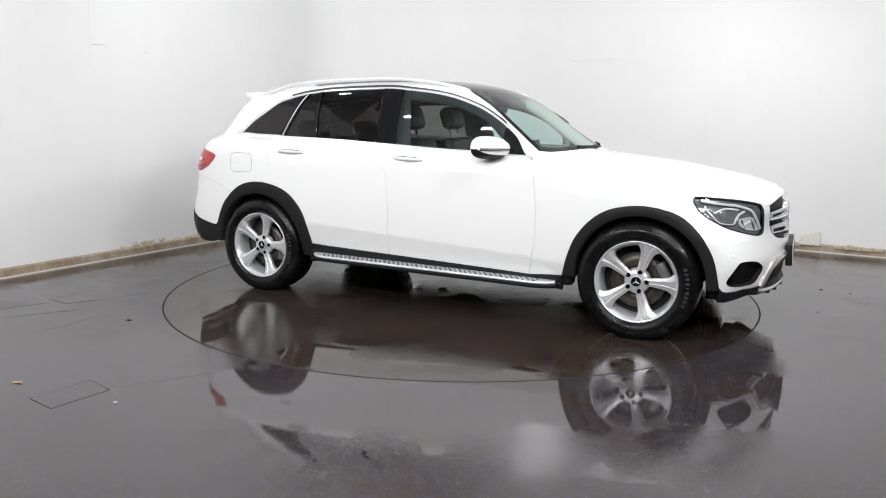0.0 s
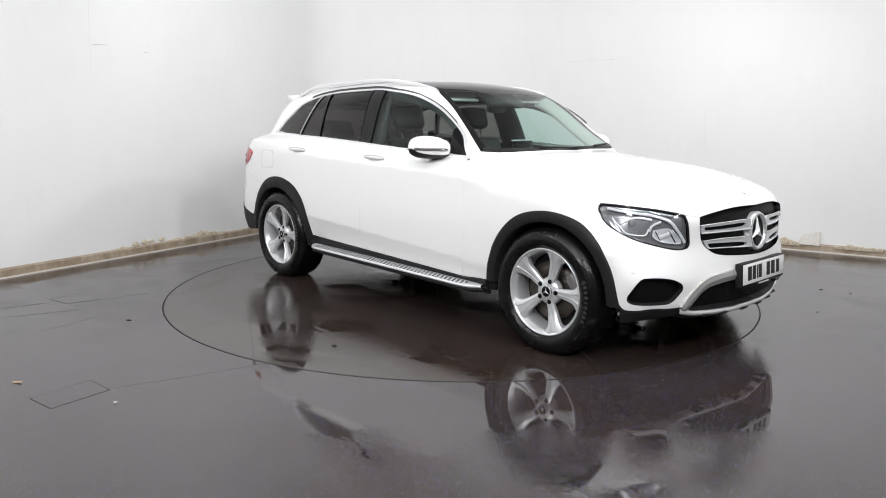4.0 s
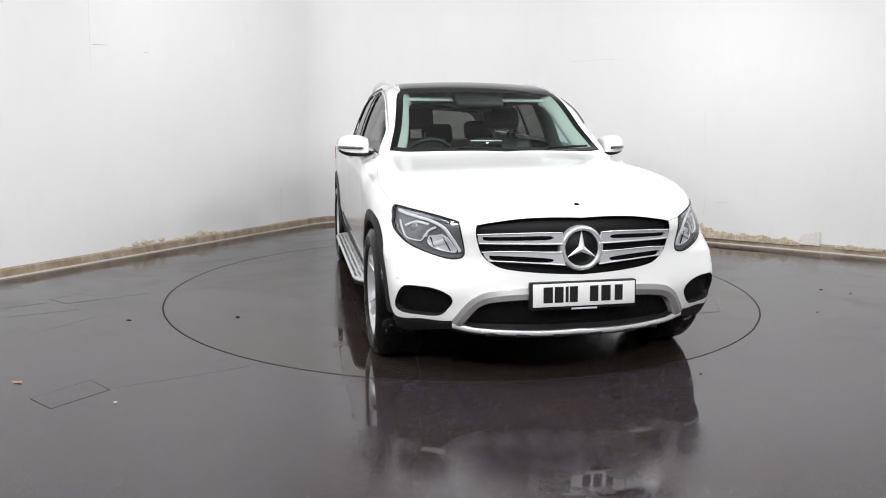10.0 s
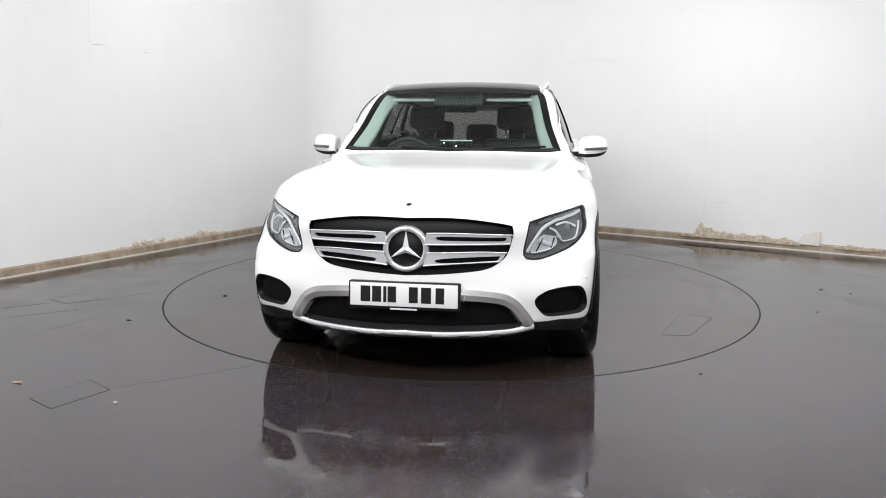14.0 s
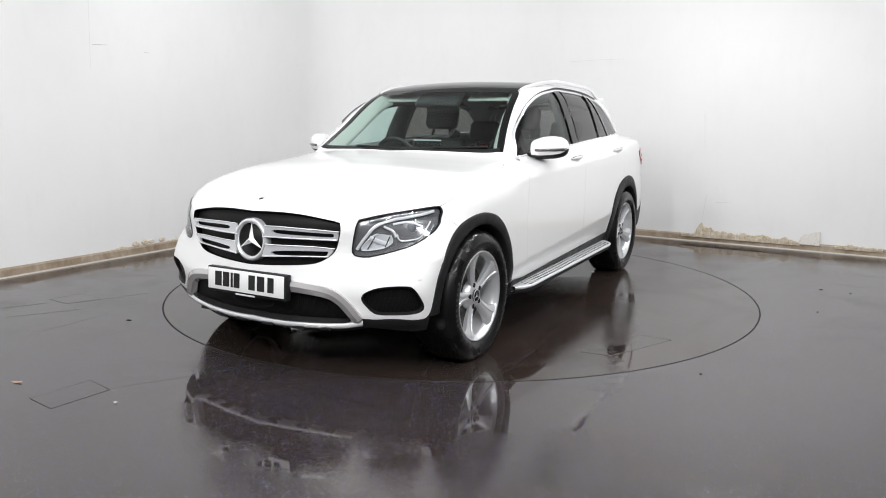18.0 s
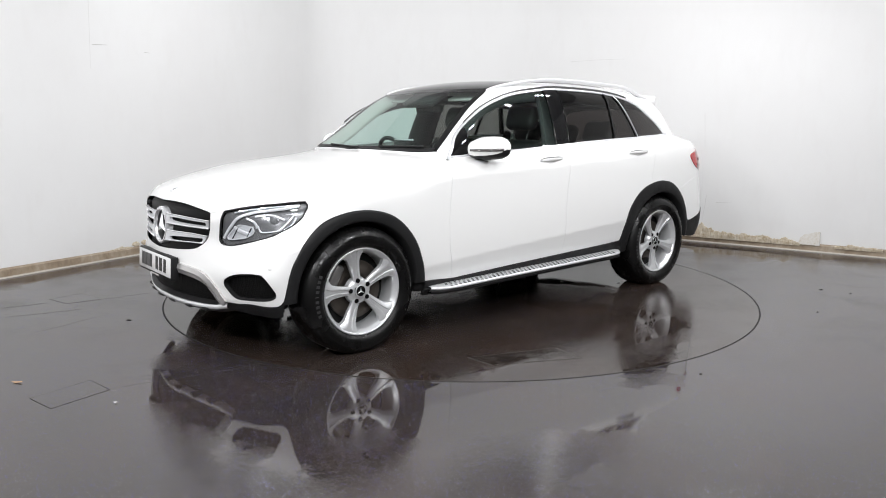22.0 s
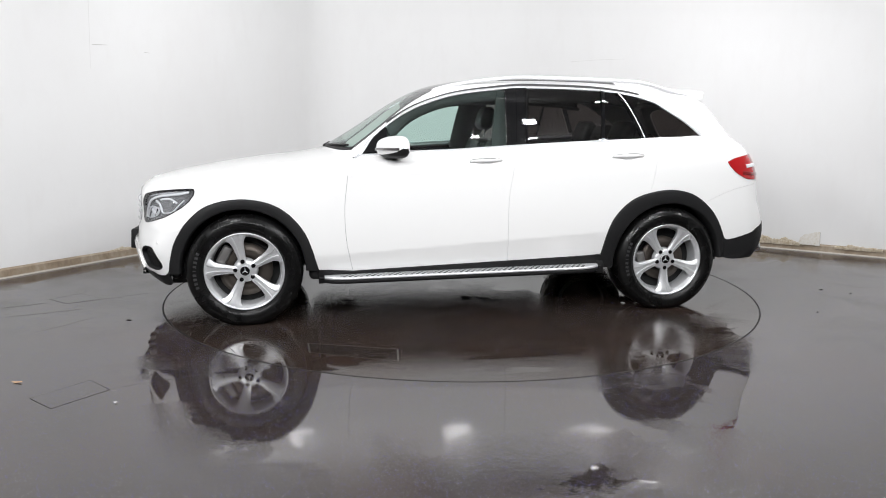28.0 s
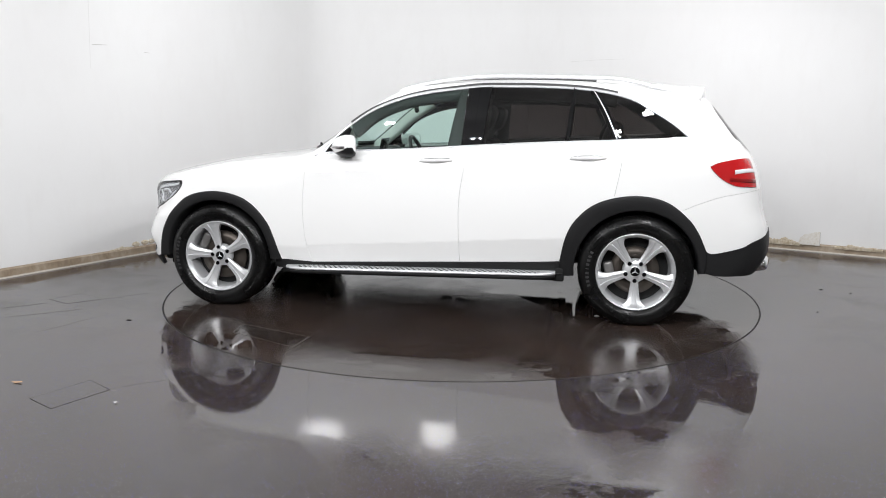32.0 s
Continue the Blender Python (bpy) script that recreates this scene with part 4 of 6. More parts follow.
def windows(front, rear):
    def inner(line, low):
        """Lay a window edge a little inside the chrome."""
        return snap(line + (0, -0.004, 0.012 if low else -0.013))

    bf, br, bq = inner(BELT_F, True), inner(BELT_R, True), inner(BELT_Q, True)
    top = inner(DLO_TOP, False)
    b1, b2 = run([(-0.288, 0.845, 1.158), (-0.300, 0.76, 1.35), (-0.312, 0.645, 1.522)]), run([(-0.425, 0.84, 1.170), (-0.445, 0.75, 1.36), (-0.465, 0.63, 1.53)])
    gap1 = run([(-0.360, 0.845, 1.162), (-0.376, 0.75, 1.36), (-0.392, 0.63, 1.53)])
    c1, c2 = run([(-0.968, 0.815, 1.190), (-0.99, 0.73, 1.38), (-1.012, 0.625, 1.525)]), run([(-0.992, 0.815, 1.191), (-1.012, 0.73, 1.38), (-1.032, 0.625, 1.522)])
    d1, d2 = run([(-1.271, 0.79, 1.198), (-1.20, 0.73, 1.36), (-1.118, 0.64, 1.508)]), run([(-1.318, 0.79, 1.198), (-1.245, 0.725, 1.36), (-1.160, 0.64, 1.500)])
    s1 = run([(0.50, 0.82, 1.104), (0.505, 0.77, 1.18), (0.50, 0.72, 1.25)])

    def pane(name, bottom, a, b, mat, parents, label="", lift=-0.004, edge=0.004):
        """A pane between two uprights, the belt line and the upper edge."""
        t = cut(top, b[-1], a[-1])
        w = cut(bottom, a[0], b[0])
        return both(name, sheet("wrap", [w, b, t, a[::-1]], gap=0.0006, lift=lift, edge=edge, grid=0.05), mat, parents, label)

    pane("window", bf, s1, b1, GLASS, front, "green-tinted side window")
    both("mirror_mount", sheet("wrap", [cut(bf, None, s1[0]), s1, cut(top, s1[-1], None)], gap=0.0006, lift=0.0), GLOSS, front)
    pane("pillar_cover", bf, b1, gap1, GLOSS, front, "gloss black pillar cover", 0.001, 0.01)
    pane("pillar_cover", br, gap1, b2, GLOSS, rear, "gloss black pillar cover", 0.001, 0.01)
    pane("window", br, b2, c1, PRIVACY, rear, "dark privacy side window")
    pane("window_bar", br, c1, c2, GLOSS, rear, "", 0.002, 0.01)
    pane("fixed_window", br, c2, d1, PRIVACY, rear, "dark privacy side window")
    pane("quarter_window", bq, d2, run([bq[-1], top[0]]), PRIVACY, CAR, "dark privacy quarter window")
    both("window_bar", sheet("wrap", [cut(np.vstack([br, bq]), d1[0], d2[0]), d2, cut(top, d2[-1], d1[-1]), d1[::-1]], gap=0.0006, lift=0.001, grid=0.05), GLOSS, CAR)
    both("window_trim", band(snap(d1 * 0.5 + d2 * 0.5), 0.007, 0.003), WINDOW_METAL, CAR, "bright window divider")
    for line, parents in ((b1, front), (b2, rear), (c1, rear)):
        v, f = tube([tuple(q) for q in line + normals(line) * 0.002], 0.004, 8)
        for s, parent in zip((1, -1), parents):
            piece("window_seal", np.array(v) * (1, s, 1) + SHIFT, [q[::s] for q in f], GLOSS, parent, "glossy black window seal")
    for line, width, parents, name in ((DLO_TOP, 0.022, CAR, "upper_chrome"), (BELT_F, 0.016, front, "belt_chrome"), (BELT_R, 0.016, rear, "belt_chrome"), (BELT_Q, 0.016, CAR, "belt_chrome")):
        both(name, band(line, width, 0.005), WINDOW_METAL, parents, "chrome window surround strip")


SCREEN_FOOT = run([(0.712, 0.835, 1.066), (0.735, 0.785, 1.088), (0.735, 0.725, 1.11)])
ROOF_TAIL = run([(-1.80, 0.75, 1.182), (-1.86, 0.70, 1.25), (-1.87, 0.62, 1.40), (-1.86, 0.52, 1.50)])

FRONT_DOORS, REAR_DOORS = bodywork()
windows(FRONT_DOORS, REAR_DOORS)


# ---- wheels ----
def wheel(name, x, y, spoke_angle):
    """A wheel whose outer face looks along +y (left) or -y (right)."""
    side = 1 if y > 0 else -1
    hub = new(name)
    hub.parent = CAR
    hub.matrix_basis = Matrix.Translation(Vector((x, y, 0.353)) + OFFSET) @ (Matrix() if side > 0 else pose(0, 0, 0, 0, 0, 180))
    # local: outer face towards +y; y = 0 at the outer rim edge
    v, f = lathe([(0.246, -0.012), (0.255, 0.004), (0.268, 0.011), (0.271, 0.014), (0.285, 0.017), (0.292, 0.0185), (0.318, 0.018), (0.322, 0.0155), (0.345, 0.004), (0.360, -0.018), (0.3655, -0.045), (0.3665, -0.12), (0.3655, -0.195), (0.360, -0.222), (0.34, -0.24), (0.26, -0.235), (0.25, -0.22)], 96)
    v = [(q[0], q[1], max(q[2], -0.3525)) for q in v]
    piece("tyre", v, f, TYRE, hub, "black road tyre with a wet sheen")
    v, f = lathe([(0.212, -0.20), (0.216, -0.065), (0.222, -0.040), (0.225, -0.022), (0.234, -0.014), (0.2385, -0.004), (0.2435, 0.002), (0.2495, 0.002), (0.2515, -0.006), (0.254, -0.016)], 96)
    piece("rim", v, f, ALLOY, hub, "silver alloy rim")
    for k in range(9):
        mark = part("raised_mark", box_bm((0.021, 0.0024, 0.015 if k != 4 else 0.005), (0.304, 0.0182, 0.0), 0.0008), MARK, hub, smooth=False)
        mark.matrix_basis = Matrix.Rotation(radians(18 - 5.2 * k) if side > 0 else radians(200 - 5.2 * k), 4, "Y")
    spokes = []
    for k in range(5):
        # one broad spoke that flares to the rim: a hollow face between two crisp side facets
        rows = 22
        vv, ff = [], []
        strips = ([(-1.0, -0.040), (-1.0, -0.010)], [(-1.0, -0.012), (-0.75, -0.005), (-0.42, 0.001), (-0.34, 0.001)], [(-0.34, 0.001), (-0.26, -0.006)], [(-0.26, -0.006), (0.0, -0.005), (0.26, -0.006)], [(0.26, -0.006), (0.34, 0.001)], [(0.34, 0.001), (0.42, 0.001), (0.75, -0.005), (1.0, -0.012)], [(1.0, -0.010), (1.0, -0.040)])
        for strip in strips:
            b, cols = len(vv), len(strip)
            for i in range(rows):
                u = i / (rows - 1)
                r = 0.034 + u * 0.206
                half = 0.0225 + 0.026 * u ** 1.7 + 0.034 * max(0, (u - 0.66) / 0.34) ** 2.3 + 0.007 * max(0, (0.22 - u) / 0.22) ** 2
                depth = -0.030 - 0.010 * math.sin(math.pi * min(1, u * 1.1)) + 0.026 * u
                for w, h in strip:
                    vv.append((w * half, depth + h * (0.35 + 0.65 * u) - 0.4 * (w * half) ** 2, math.sqrt(max(r * r - (w * half) ** 2, 0))))
            for i in range(rows - 1):
                for j in range(cols - 1):
                    q = b + i * cols + j
                    ff.append((q, q + cols, q + cols + 1, q + 1))
        ob = piece("spoke", vv, ff, ALLOY, hub) if not spokes else new("spoke", spokes[0].data)
        ob.parent = hub
        a = radians(spoke_angle + 72 * k)
        ob.matrix_basis = Matrix.Rotation(a - math.pi / 2, 4, "Y")
        spokes.append(ob)
        bolt = new("wheel_bolt", BOLT)
        bolt.parent = hub
        b = a
        bolt.matrix_basis = Matrix.Translation((-0.061 * math.cos(b), -0.030, 0.061 * math.sin(b)))
    v, f = lathe([(0.0, -0.030), (0.040, -0.030), (0.062, -0.034), (0.075, -0.045), (0.080, -0.075)], 48)
    piece("hub", v, [q for q in f], ALLOY, hub)
    v, f = lathe([(0.0, -0.022), (0.026, -0.022), (0.030, -0.024), (0.034, -0.023), (0.036, -0.031)], 40)
    cap = piece("centre_cap", v, f, GLOSS, hub, "black centre cap with a bright ring")
    v, f = lathe([(0.030, -0.021), (0.034, -0.020), (0.037, -0.023)], 40)
    piece("cap_ring", v, f, ALLOY, cap)
    for k in range(3):
        a = math.pi / 2 + k * 2 * math.pi / 3
        star = [(0.004 * math.cos(a + s * 1.9), -0.0205, 0.004 * math.sin(a + s * 1.9)) for s in (-1, 1)] + [(0.029 * math.cos(a), -0.0205, 0.029 * math.sin(a)), (0, -0.018, 0)]
        piece("cap_spoke", star, [(0, 2, 3), (3, 2, 1), (0, 3, 1)], ALLOY, cap, smooth=False)
    big = x > 0
    v, f = lathe([(0.07, -0.085), (0.17 if big else 0.155, -0.085), (0.17 if big else 0.155, -0.11), (0.07, -0.11)], 64, "y", True)
    piece("brake_disc", v, f, IRON, hub, "grey brake disc")
    a0 = 0.5 if big else -0.2
    bm = box_bm((0.062, 0.05, 0.13), (0.160, -0.085, 0.02), 0.015)
    cal = part("brake_caliper", bm, CALIPER, hub)
    cal.matrix_basis = Matrix.Rotation(-a0 if side > 0 else math.pi + a0, 4, "Y")
    v, f = lathe([(0.0, -0.125), (0.235, -0.125)], 48)
    piece("wheel_back", v, f, DARK, hub)
    return hub


MARK = material("tyre_marking", (0.030, 0.030, 0.031), 0.45)


def bolt_mesh():
    v, f = lathe([(0.0, 0.001), (0.010, 0.001), (0.0135, 0.0015), (0.0145, -0.01)], 12)
    return mesh_of("wheel_bolt", v, f, GLOSS)


BOLT = bolt_mesh()
wheel("front_wheel", 1.430, 0.925, 31)
wheel("front_wheel", 1.430, -0.925, -72)
wheel("rear_wheel", -1.4365, 0.915, 54)
wheel("rear_wheel", -1.4365, -0.915, -70)


# ---- black trims, grille, lamps and fittings on the body ----
def ruled(rows, smooth_normals=True):
    """Quads between rows of equal length."""
    k = len(rows[0])
    v = np.vstack(rows)
    f = [(j * k + i, j * k + i + 1, (j + 1) * k + i + 1, (j + 1) * k + i) for j in range(len(rows) - 1) for i in range(k - 1)]
    return v, f


def put_plain(name, v, f, mat, parent, label="", mirror=False, smooth=True):
    v = np.array(v, float)
    if mirror:
        v, f = v * (1, -1, 1), [q[::-1] for q in f]
    ob = piece(name, v + SHIFT, f, mat, parent, label, smooth)
    bm = bmesh.new()
    bm.from_mesh(ob.data)
    bmesh.ops.recalc_face_normals(bm, faces=bm.faces)
    bm.to_mesh(ob.data)
    bm.free()
    return ob


def twice(name, v, f, mat, parent, label="", smooth=True):
    ps = parent if isinstance(parent, (list, tuple)) else (parent, parent)
    return [put_plain(name, v, f, mat, ps[0], label, False, smooth), put_plain(name, v, f, mat, ps[1], label, True, smooth)]


def at_centre(q):
    """Parts modelled in car space, moved to lie beside the turning axis."""
    return tuple(np.array(q) + SHIFT)


def arch_trim(line, cx, inner=0.388):
    n = normals(line)
    c = np.stack([np.full(len(line), cx), line[:, 1], np.full(len(line), 0.362)], -1)
    way = line - c
    r = np.linalg.norm(way[:, [0, 2]], axis=1)
    u = way / r[:, None]
    u[:, 1] = 0
    pt = lambda rad, lift: snap(c + u * np.minimum(rad, r)[:, None]) * 1.0 + n * lift
    rows = [line + n * -0.004, line + n * 0.004, pt(r - 0.010, 0.007), pt(r - 0.035, 0.008), pt(np.full(len(r), inner + 0.008), 0.006), pt(np.full(len(r), inner), 0.001)]
    last = rows[-1].copy()
    last[:, 1] -= 0.12
    rows.append(last)
    return ruled(rows)


def trims():
    twice("front_arch_trim", *arch_trim(ARCH_F, 1.4365), PLASTIC, CAR, "matt black wheel arch trim")
    back = np.vstack([ARCH_R, run([(-1.859, 0.893, 0.506), (-1.868, 0.885, 0.44), (-1.862, 0.875, 0.36)])[1:]])
    front = run([(-0.955, 0.88, 0.30), (-0.945, 0.898, 0.35), (-0.952, 0.905, 0.40)])
    twice("rear_arch_trim", *arch_trim(np.vstack([front[:-1], back]), -1.4365), PLASTIC, CAR, "matt black wheel arch trim")
    # wheel wells
    for cx in (1.4365, -1.4365):
        a = np.linspace(radians(-4), radians(184), 28)
        arc = lambda r, y: np.stack([cx + r * np.cos(a), 0 * a + y, 0.362 + r * np.sin(a)], -1)
        rows = [arc(0.395, 0.86), arc(0.41, 0.70), arc(0.40, 0.45), arc(0.02, 0.44)]
        twice("wheel_well", *ruled(rows), DARK, CAR)
    sill = [SILL_F, SILL_R[:], run([(-0.952, 0.908, 0.40), (-0.955, 0.86, 0.26)]), run([(-0.955, 0.86, 0.26), (0.0, 0.86, 0.255), (0.97, 0.86, 0.255)]), run([(0.97, 0.86, 0.255), (0.966, 0.897, 0.347)]), run([(0.966, 0.897, 0.347), (0.745, 0.885, 0.331)])]
    both("sill_trim", sheet("wrap", sill, lift=0.010, grid=0.04), PLASTIC, CAR, "matt black sill trim")
    valance_top = run([(2.12, 0.616, 0.318), (2.088, 0.68, 0.314), (2.039, 0.77, 0.322), (1.952, 0.842, 0.326), (1.915, 0.862, 0.332), (1.895, 0.87, 0.345)])
    low = run([(1.885, 0.85, 0.270), (1.95, 0.80, 0.256), (2.03, 0.70, 0.262), (2.08, 0.60, 0.278)])
    both("front_valance", sheet("nose", [valance_top[::-1], run([(2.12, 0.616, 0.318), (2.08, 0.60, 0.278)]), low[::-1], run([(1.885, 0.85, 0.275), (1.895, 0.87, 0.345)])], lift=0.002), PLASTIC, CAR, "black lower front valance")
    lowline = run([(-1.862, 0.875, 0.36), (-1.95, 0.86, 0.345), (-2.08, 0.80, 0.36), (-2.20, 0.62, 0.37), (-2.30, 0.0, 0.37)])
    half = np.vstack([lowline[::-1], run([(-1.862, 0.875, 0.36), (-1.868, 0.885, 0.44), (-1.859, 0.893, 0.506)])[1:], BUMP_LOW[1:]])
    put("rear_valance", sheet("tail", [half, mirrored(half)], lift=0.004), PLASTIC, CAR, "black lower rear valance")
    for s in (1, -1):
        part("arch_filler", box_bm((0.09, 0.10, 0.10), at_centre((0.985, s * 0.83, 0.325)), 0.03), PLASTIC, CAR)
        part("arch_filler", box_bm((0.05, 0.12, 0.07), at_centre((1.866, s * 0.78, 0.335)), 0.02), PLASTIC, CAR)
        part("arch_filler", box_bm((0.06, 0.12, 0.10), at_centre((-0.955, s * 0.83, 0.315)), 0.012), PLASTIC, CAR)
    # underbody
    bm = box_bm((1.75, 1.50, 0.16), at_centre((0.0, 0, 0.33)), 0.03)
    box_bm((0.75, 0.84, 0.16), at_centre((1.35, 0, 0.36)), 0.03, bm=bm)
    box_bm((1.2, 0.84, 0.20), at_centre((-1.55, 0, 0.40)), 0.03, bm=bm)
    box_bm((0.10, 1.5, 0.40), at_centre((0.92, 0, 0.52)), 0.01, bm=bm)
    box_bm((0.10, 1.45, 0.50), at_centre((1.86, 0, 0.50)), 0.01, bm=bm)
    part("underbody", bm, DARK, CAR, "black underbody")


def skirt_boards():
    """Running boards with rows of black studs."""
    for side in (1, -1):
        rows = []
        x = np.linspace(-0.93, 0.93, 40)
        end = np.clip((0.93 - np.abs(x)) / 0.12, 0, 1) ** 0.5
        z = 0.323 - 0.028 * (x + 0.93) / 1.86
        q = lambda y, h: np.stack([x, np.where(y > 0.9, 0.86 + (y - 0.86) * (0.45 + 0.55 * end), y), z + h], -1)
        rows = [q(0.80, -0.02), q(0.80, 0.014), q(0.86, 0.014), q(0.955, 0.012), q(0.970, 0.011), q(0.980, 0.008), q(0.984, 0.001), q(0.980, -0.005), q(0.970, -0.009), q(0.90, -0.02), q(0.80, -0.03)]
        v, f = ruled(rows)
        board = put_plain("running_board", v, f, SATIN, CAR, "brushed aluminium running board with black studs", side < 0)
        rows = [q(0.86, -0.012), q(0.974, -0.008), q(0.977, -0.020), q(0.965, -0.034), q(0.85, -0.04)]
        v, f = ruled(rows)
        put_plain("board_underside", v, f, PLASTIC, board, "", side < 0)
        for xe in (0.93, -0.93):
            ze = 0.323 - 0.028 * (xe + 0.93) / 1.86
            bm = box_bm((0.10, 0.07, 0.016), at_centre((xe * 0.985, side * 0.862, ze - 0.006)), 0.007)
            part("end_cap", bm, PLASTIC, board)
        sv, sf = lathe([(0.0, 0.002), (0.0085, 0.0017), (0.0096, 0.0)], 10, "z")
        stud = mesh_of("stud", sv, sf, PLASTIC)
        for k in range(46):
            for row in range(4):
                xs = -0.82 + 0.0365 * k + (0.018 if row % 2 else 0)
                if abs(xs) > 0.84:
                    continue
                o = new("stud", stud)
                o.parent = board
                o.matrix_basis = Matrix.Translation(at_centre((xs, side * (0.876 + 0.0285 * row), 0.323 - 0.028 * (xs + 0.93) / 1.86 + 0.012)))


def three_star(radius, thick):
    """Three tapered rays in the y-z plane, pointing up and down to both sides."""
    v, f = [], []
    for k in range(3):
        a = math.pi / 2 + k * 2 * math.pi / 3
        b = len(v)
        w = radius * 0.20
        for s in (-1, 1):
            v.append((0, w * math.cos(a + s * math.pi / 3) , w * math.sin(a + s * math.pi / 3)))
        v += [(0, radius * math.cos(a), radius * math.sin(a)), (thick, 0, 0)]
        f += [(b, b + 3, b + 2), (b + 3, b + 1, b + 2)]
    return v, f


def grille():
    outline = np.vstack([GRILLE_TOP, GRILLE_SIDE[1:]])
    g = put("grille", sheet("nose", [outline, mirrored(outline)[1:-1]], lift=-0.030, edge=0.0, gap=0.0, grid=0.04), GRILLE_BLACK, CAR, "black radiator grille with silver louvres")
    # walls of the opening
    v, f = ruled([outline + normals(outline) * 0.001, outline - normals(outline) * 0.034])
    put_plain("grille_frame", v, f, GLOSS, g)
    put_plain("grille_frame", v, f, GLOSS, g, "", True)
    for rim, slot in (([(0.492, 0.765), (0.495, 0.745), (0.489, 0.724)], [(0.484, 0.7525), (0.38, 0.7565), (0.26, 0.7600), (0.17, 0.7590), (0.145, 0.7555), (0.140, 0.7490), (0.17, 0.7410), (0.26, 0.7390), (0.38, 0.7365), (0.480, 0.7340)]),
                      ([(0.466, 0.680), (0.460, 0.660), (0.438, 0.636)], [(0.455, 0.6675), (0.36, 0.6640), (0.25, 0.6575), (0.165, 0.6490), (0.140, 0.6435), (0.136, 0.6370), (0.165, 0.6300), (0.25, 0.6330), (0.34, 0.6395), (0.438, 0.6470)])):
        up, dn = rim[0][1], rim[2][1]
        spread = 0.008 if up > 0.7 else 0.0
        top = run([(2.1, *rim[0]), (2.15, 0.35, up + 0.006), (2.2, 0.2, up + 0.004 + spread), (2.2, 0.10, up + 0.002 + spread)])
        drop = 0.002 if up > 0.7 else 0.017
        low = run([(2.2, 0.085, dn - drop), (2.2, 0.16, dn - drop * 0.6), (2.17, 0.33, dn), (2.12, *rim[2])])
        hole = run([(2.17, *q) for q in slot + slot[:1]], 0.01)
        made = sheet("nose", [top, run([top[-1], low[0]]), low, run([(2.12, *q) for q in rim[::-1]], 0.008)], [[hole]], lift=0.004, gap=0.0005, edge=0.014, grid=0.012)
        for k, ob in enumerate(both("louvre", made, LOUVRE, g, "silver grille louvre")):
            for line in (top, low):
                tv, tf = tube([tuple(q) for q in line + normals(line) * 0.005], 0.0035, 6)
                put_plain("louvre_edge", tv, tf, SILVER, ob, "bright louvre edge", k > 0)
    badge = new("badge")
    badge.parent = CAR
    badge.matrix_basis = Matrix.Translation(at_centre((2.205, 0, 0.698))) @ pose(0, 0, 0, 0, -4, 0)
    v, f = lathe([(0.0, 0.0), (0.092, 0.0), (0.096, -0.03)], 64, "x")
    piece("badge_plate", v, f, GRILLE_BLACK, badge, "gloss black badge disc")
    v, f = lathe([(0.084, -0.01), (0.085, 0.008), (0.093, 0.016), (0.104, 0.014), (0.111, 0.004), (0.113, -0.03)], 64, "x")
    piece("badge_ring", v, f, RING, badge, "chrome ring")
    v, f = three_star(0.088, 0.020)
    piece("badge_star", v, f, STAR, badge, "chrome three-pointed star", smooth=False)
    # small emblem on the bonnet
    q = snap([(2.122, 0, 0.90)])[0]
    n = normals(q[None])[0]
    m = Matrix.Translation(q + n * 0.002 + SHIFT) @ Vector(n).to_track_quat("X", "Z").to_matrix().to_4x4()
    v, f = lathe([(0.0, 0.001), (0.016, 0.001), (0.018, 0.003), (0.024, 0.003), (0.026, -0.003)], 32, "x")
    em = piece("bonnet_emblem", v, f, SILVER, CAR, "small round chrome bonnet emblem")
    em.matrix_basis = m
    v, f = lathe([(0.0, 0.0016), (0.0125, 0.0016)], 32, "x")
    piece("emblem_disc", v, f, GLOSS, em, "dark emblem field")


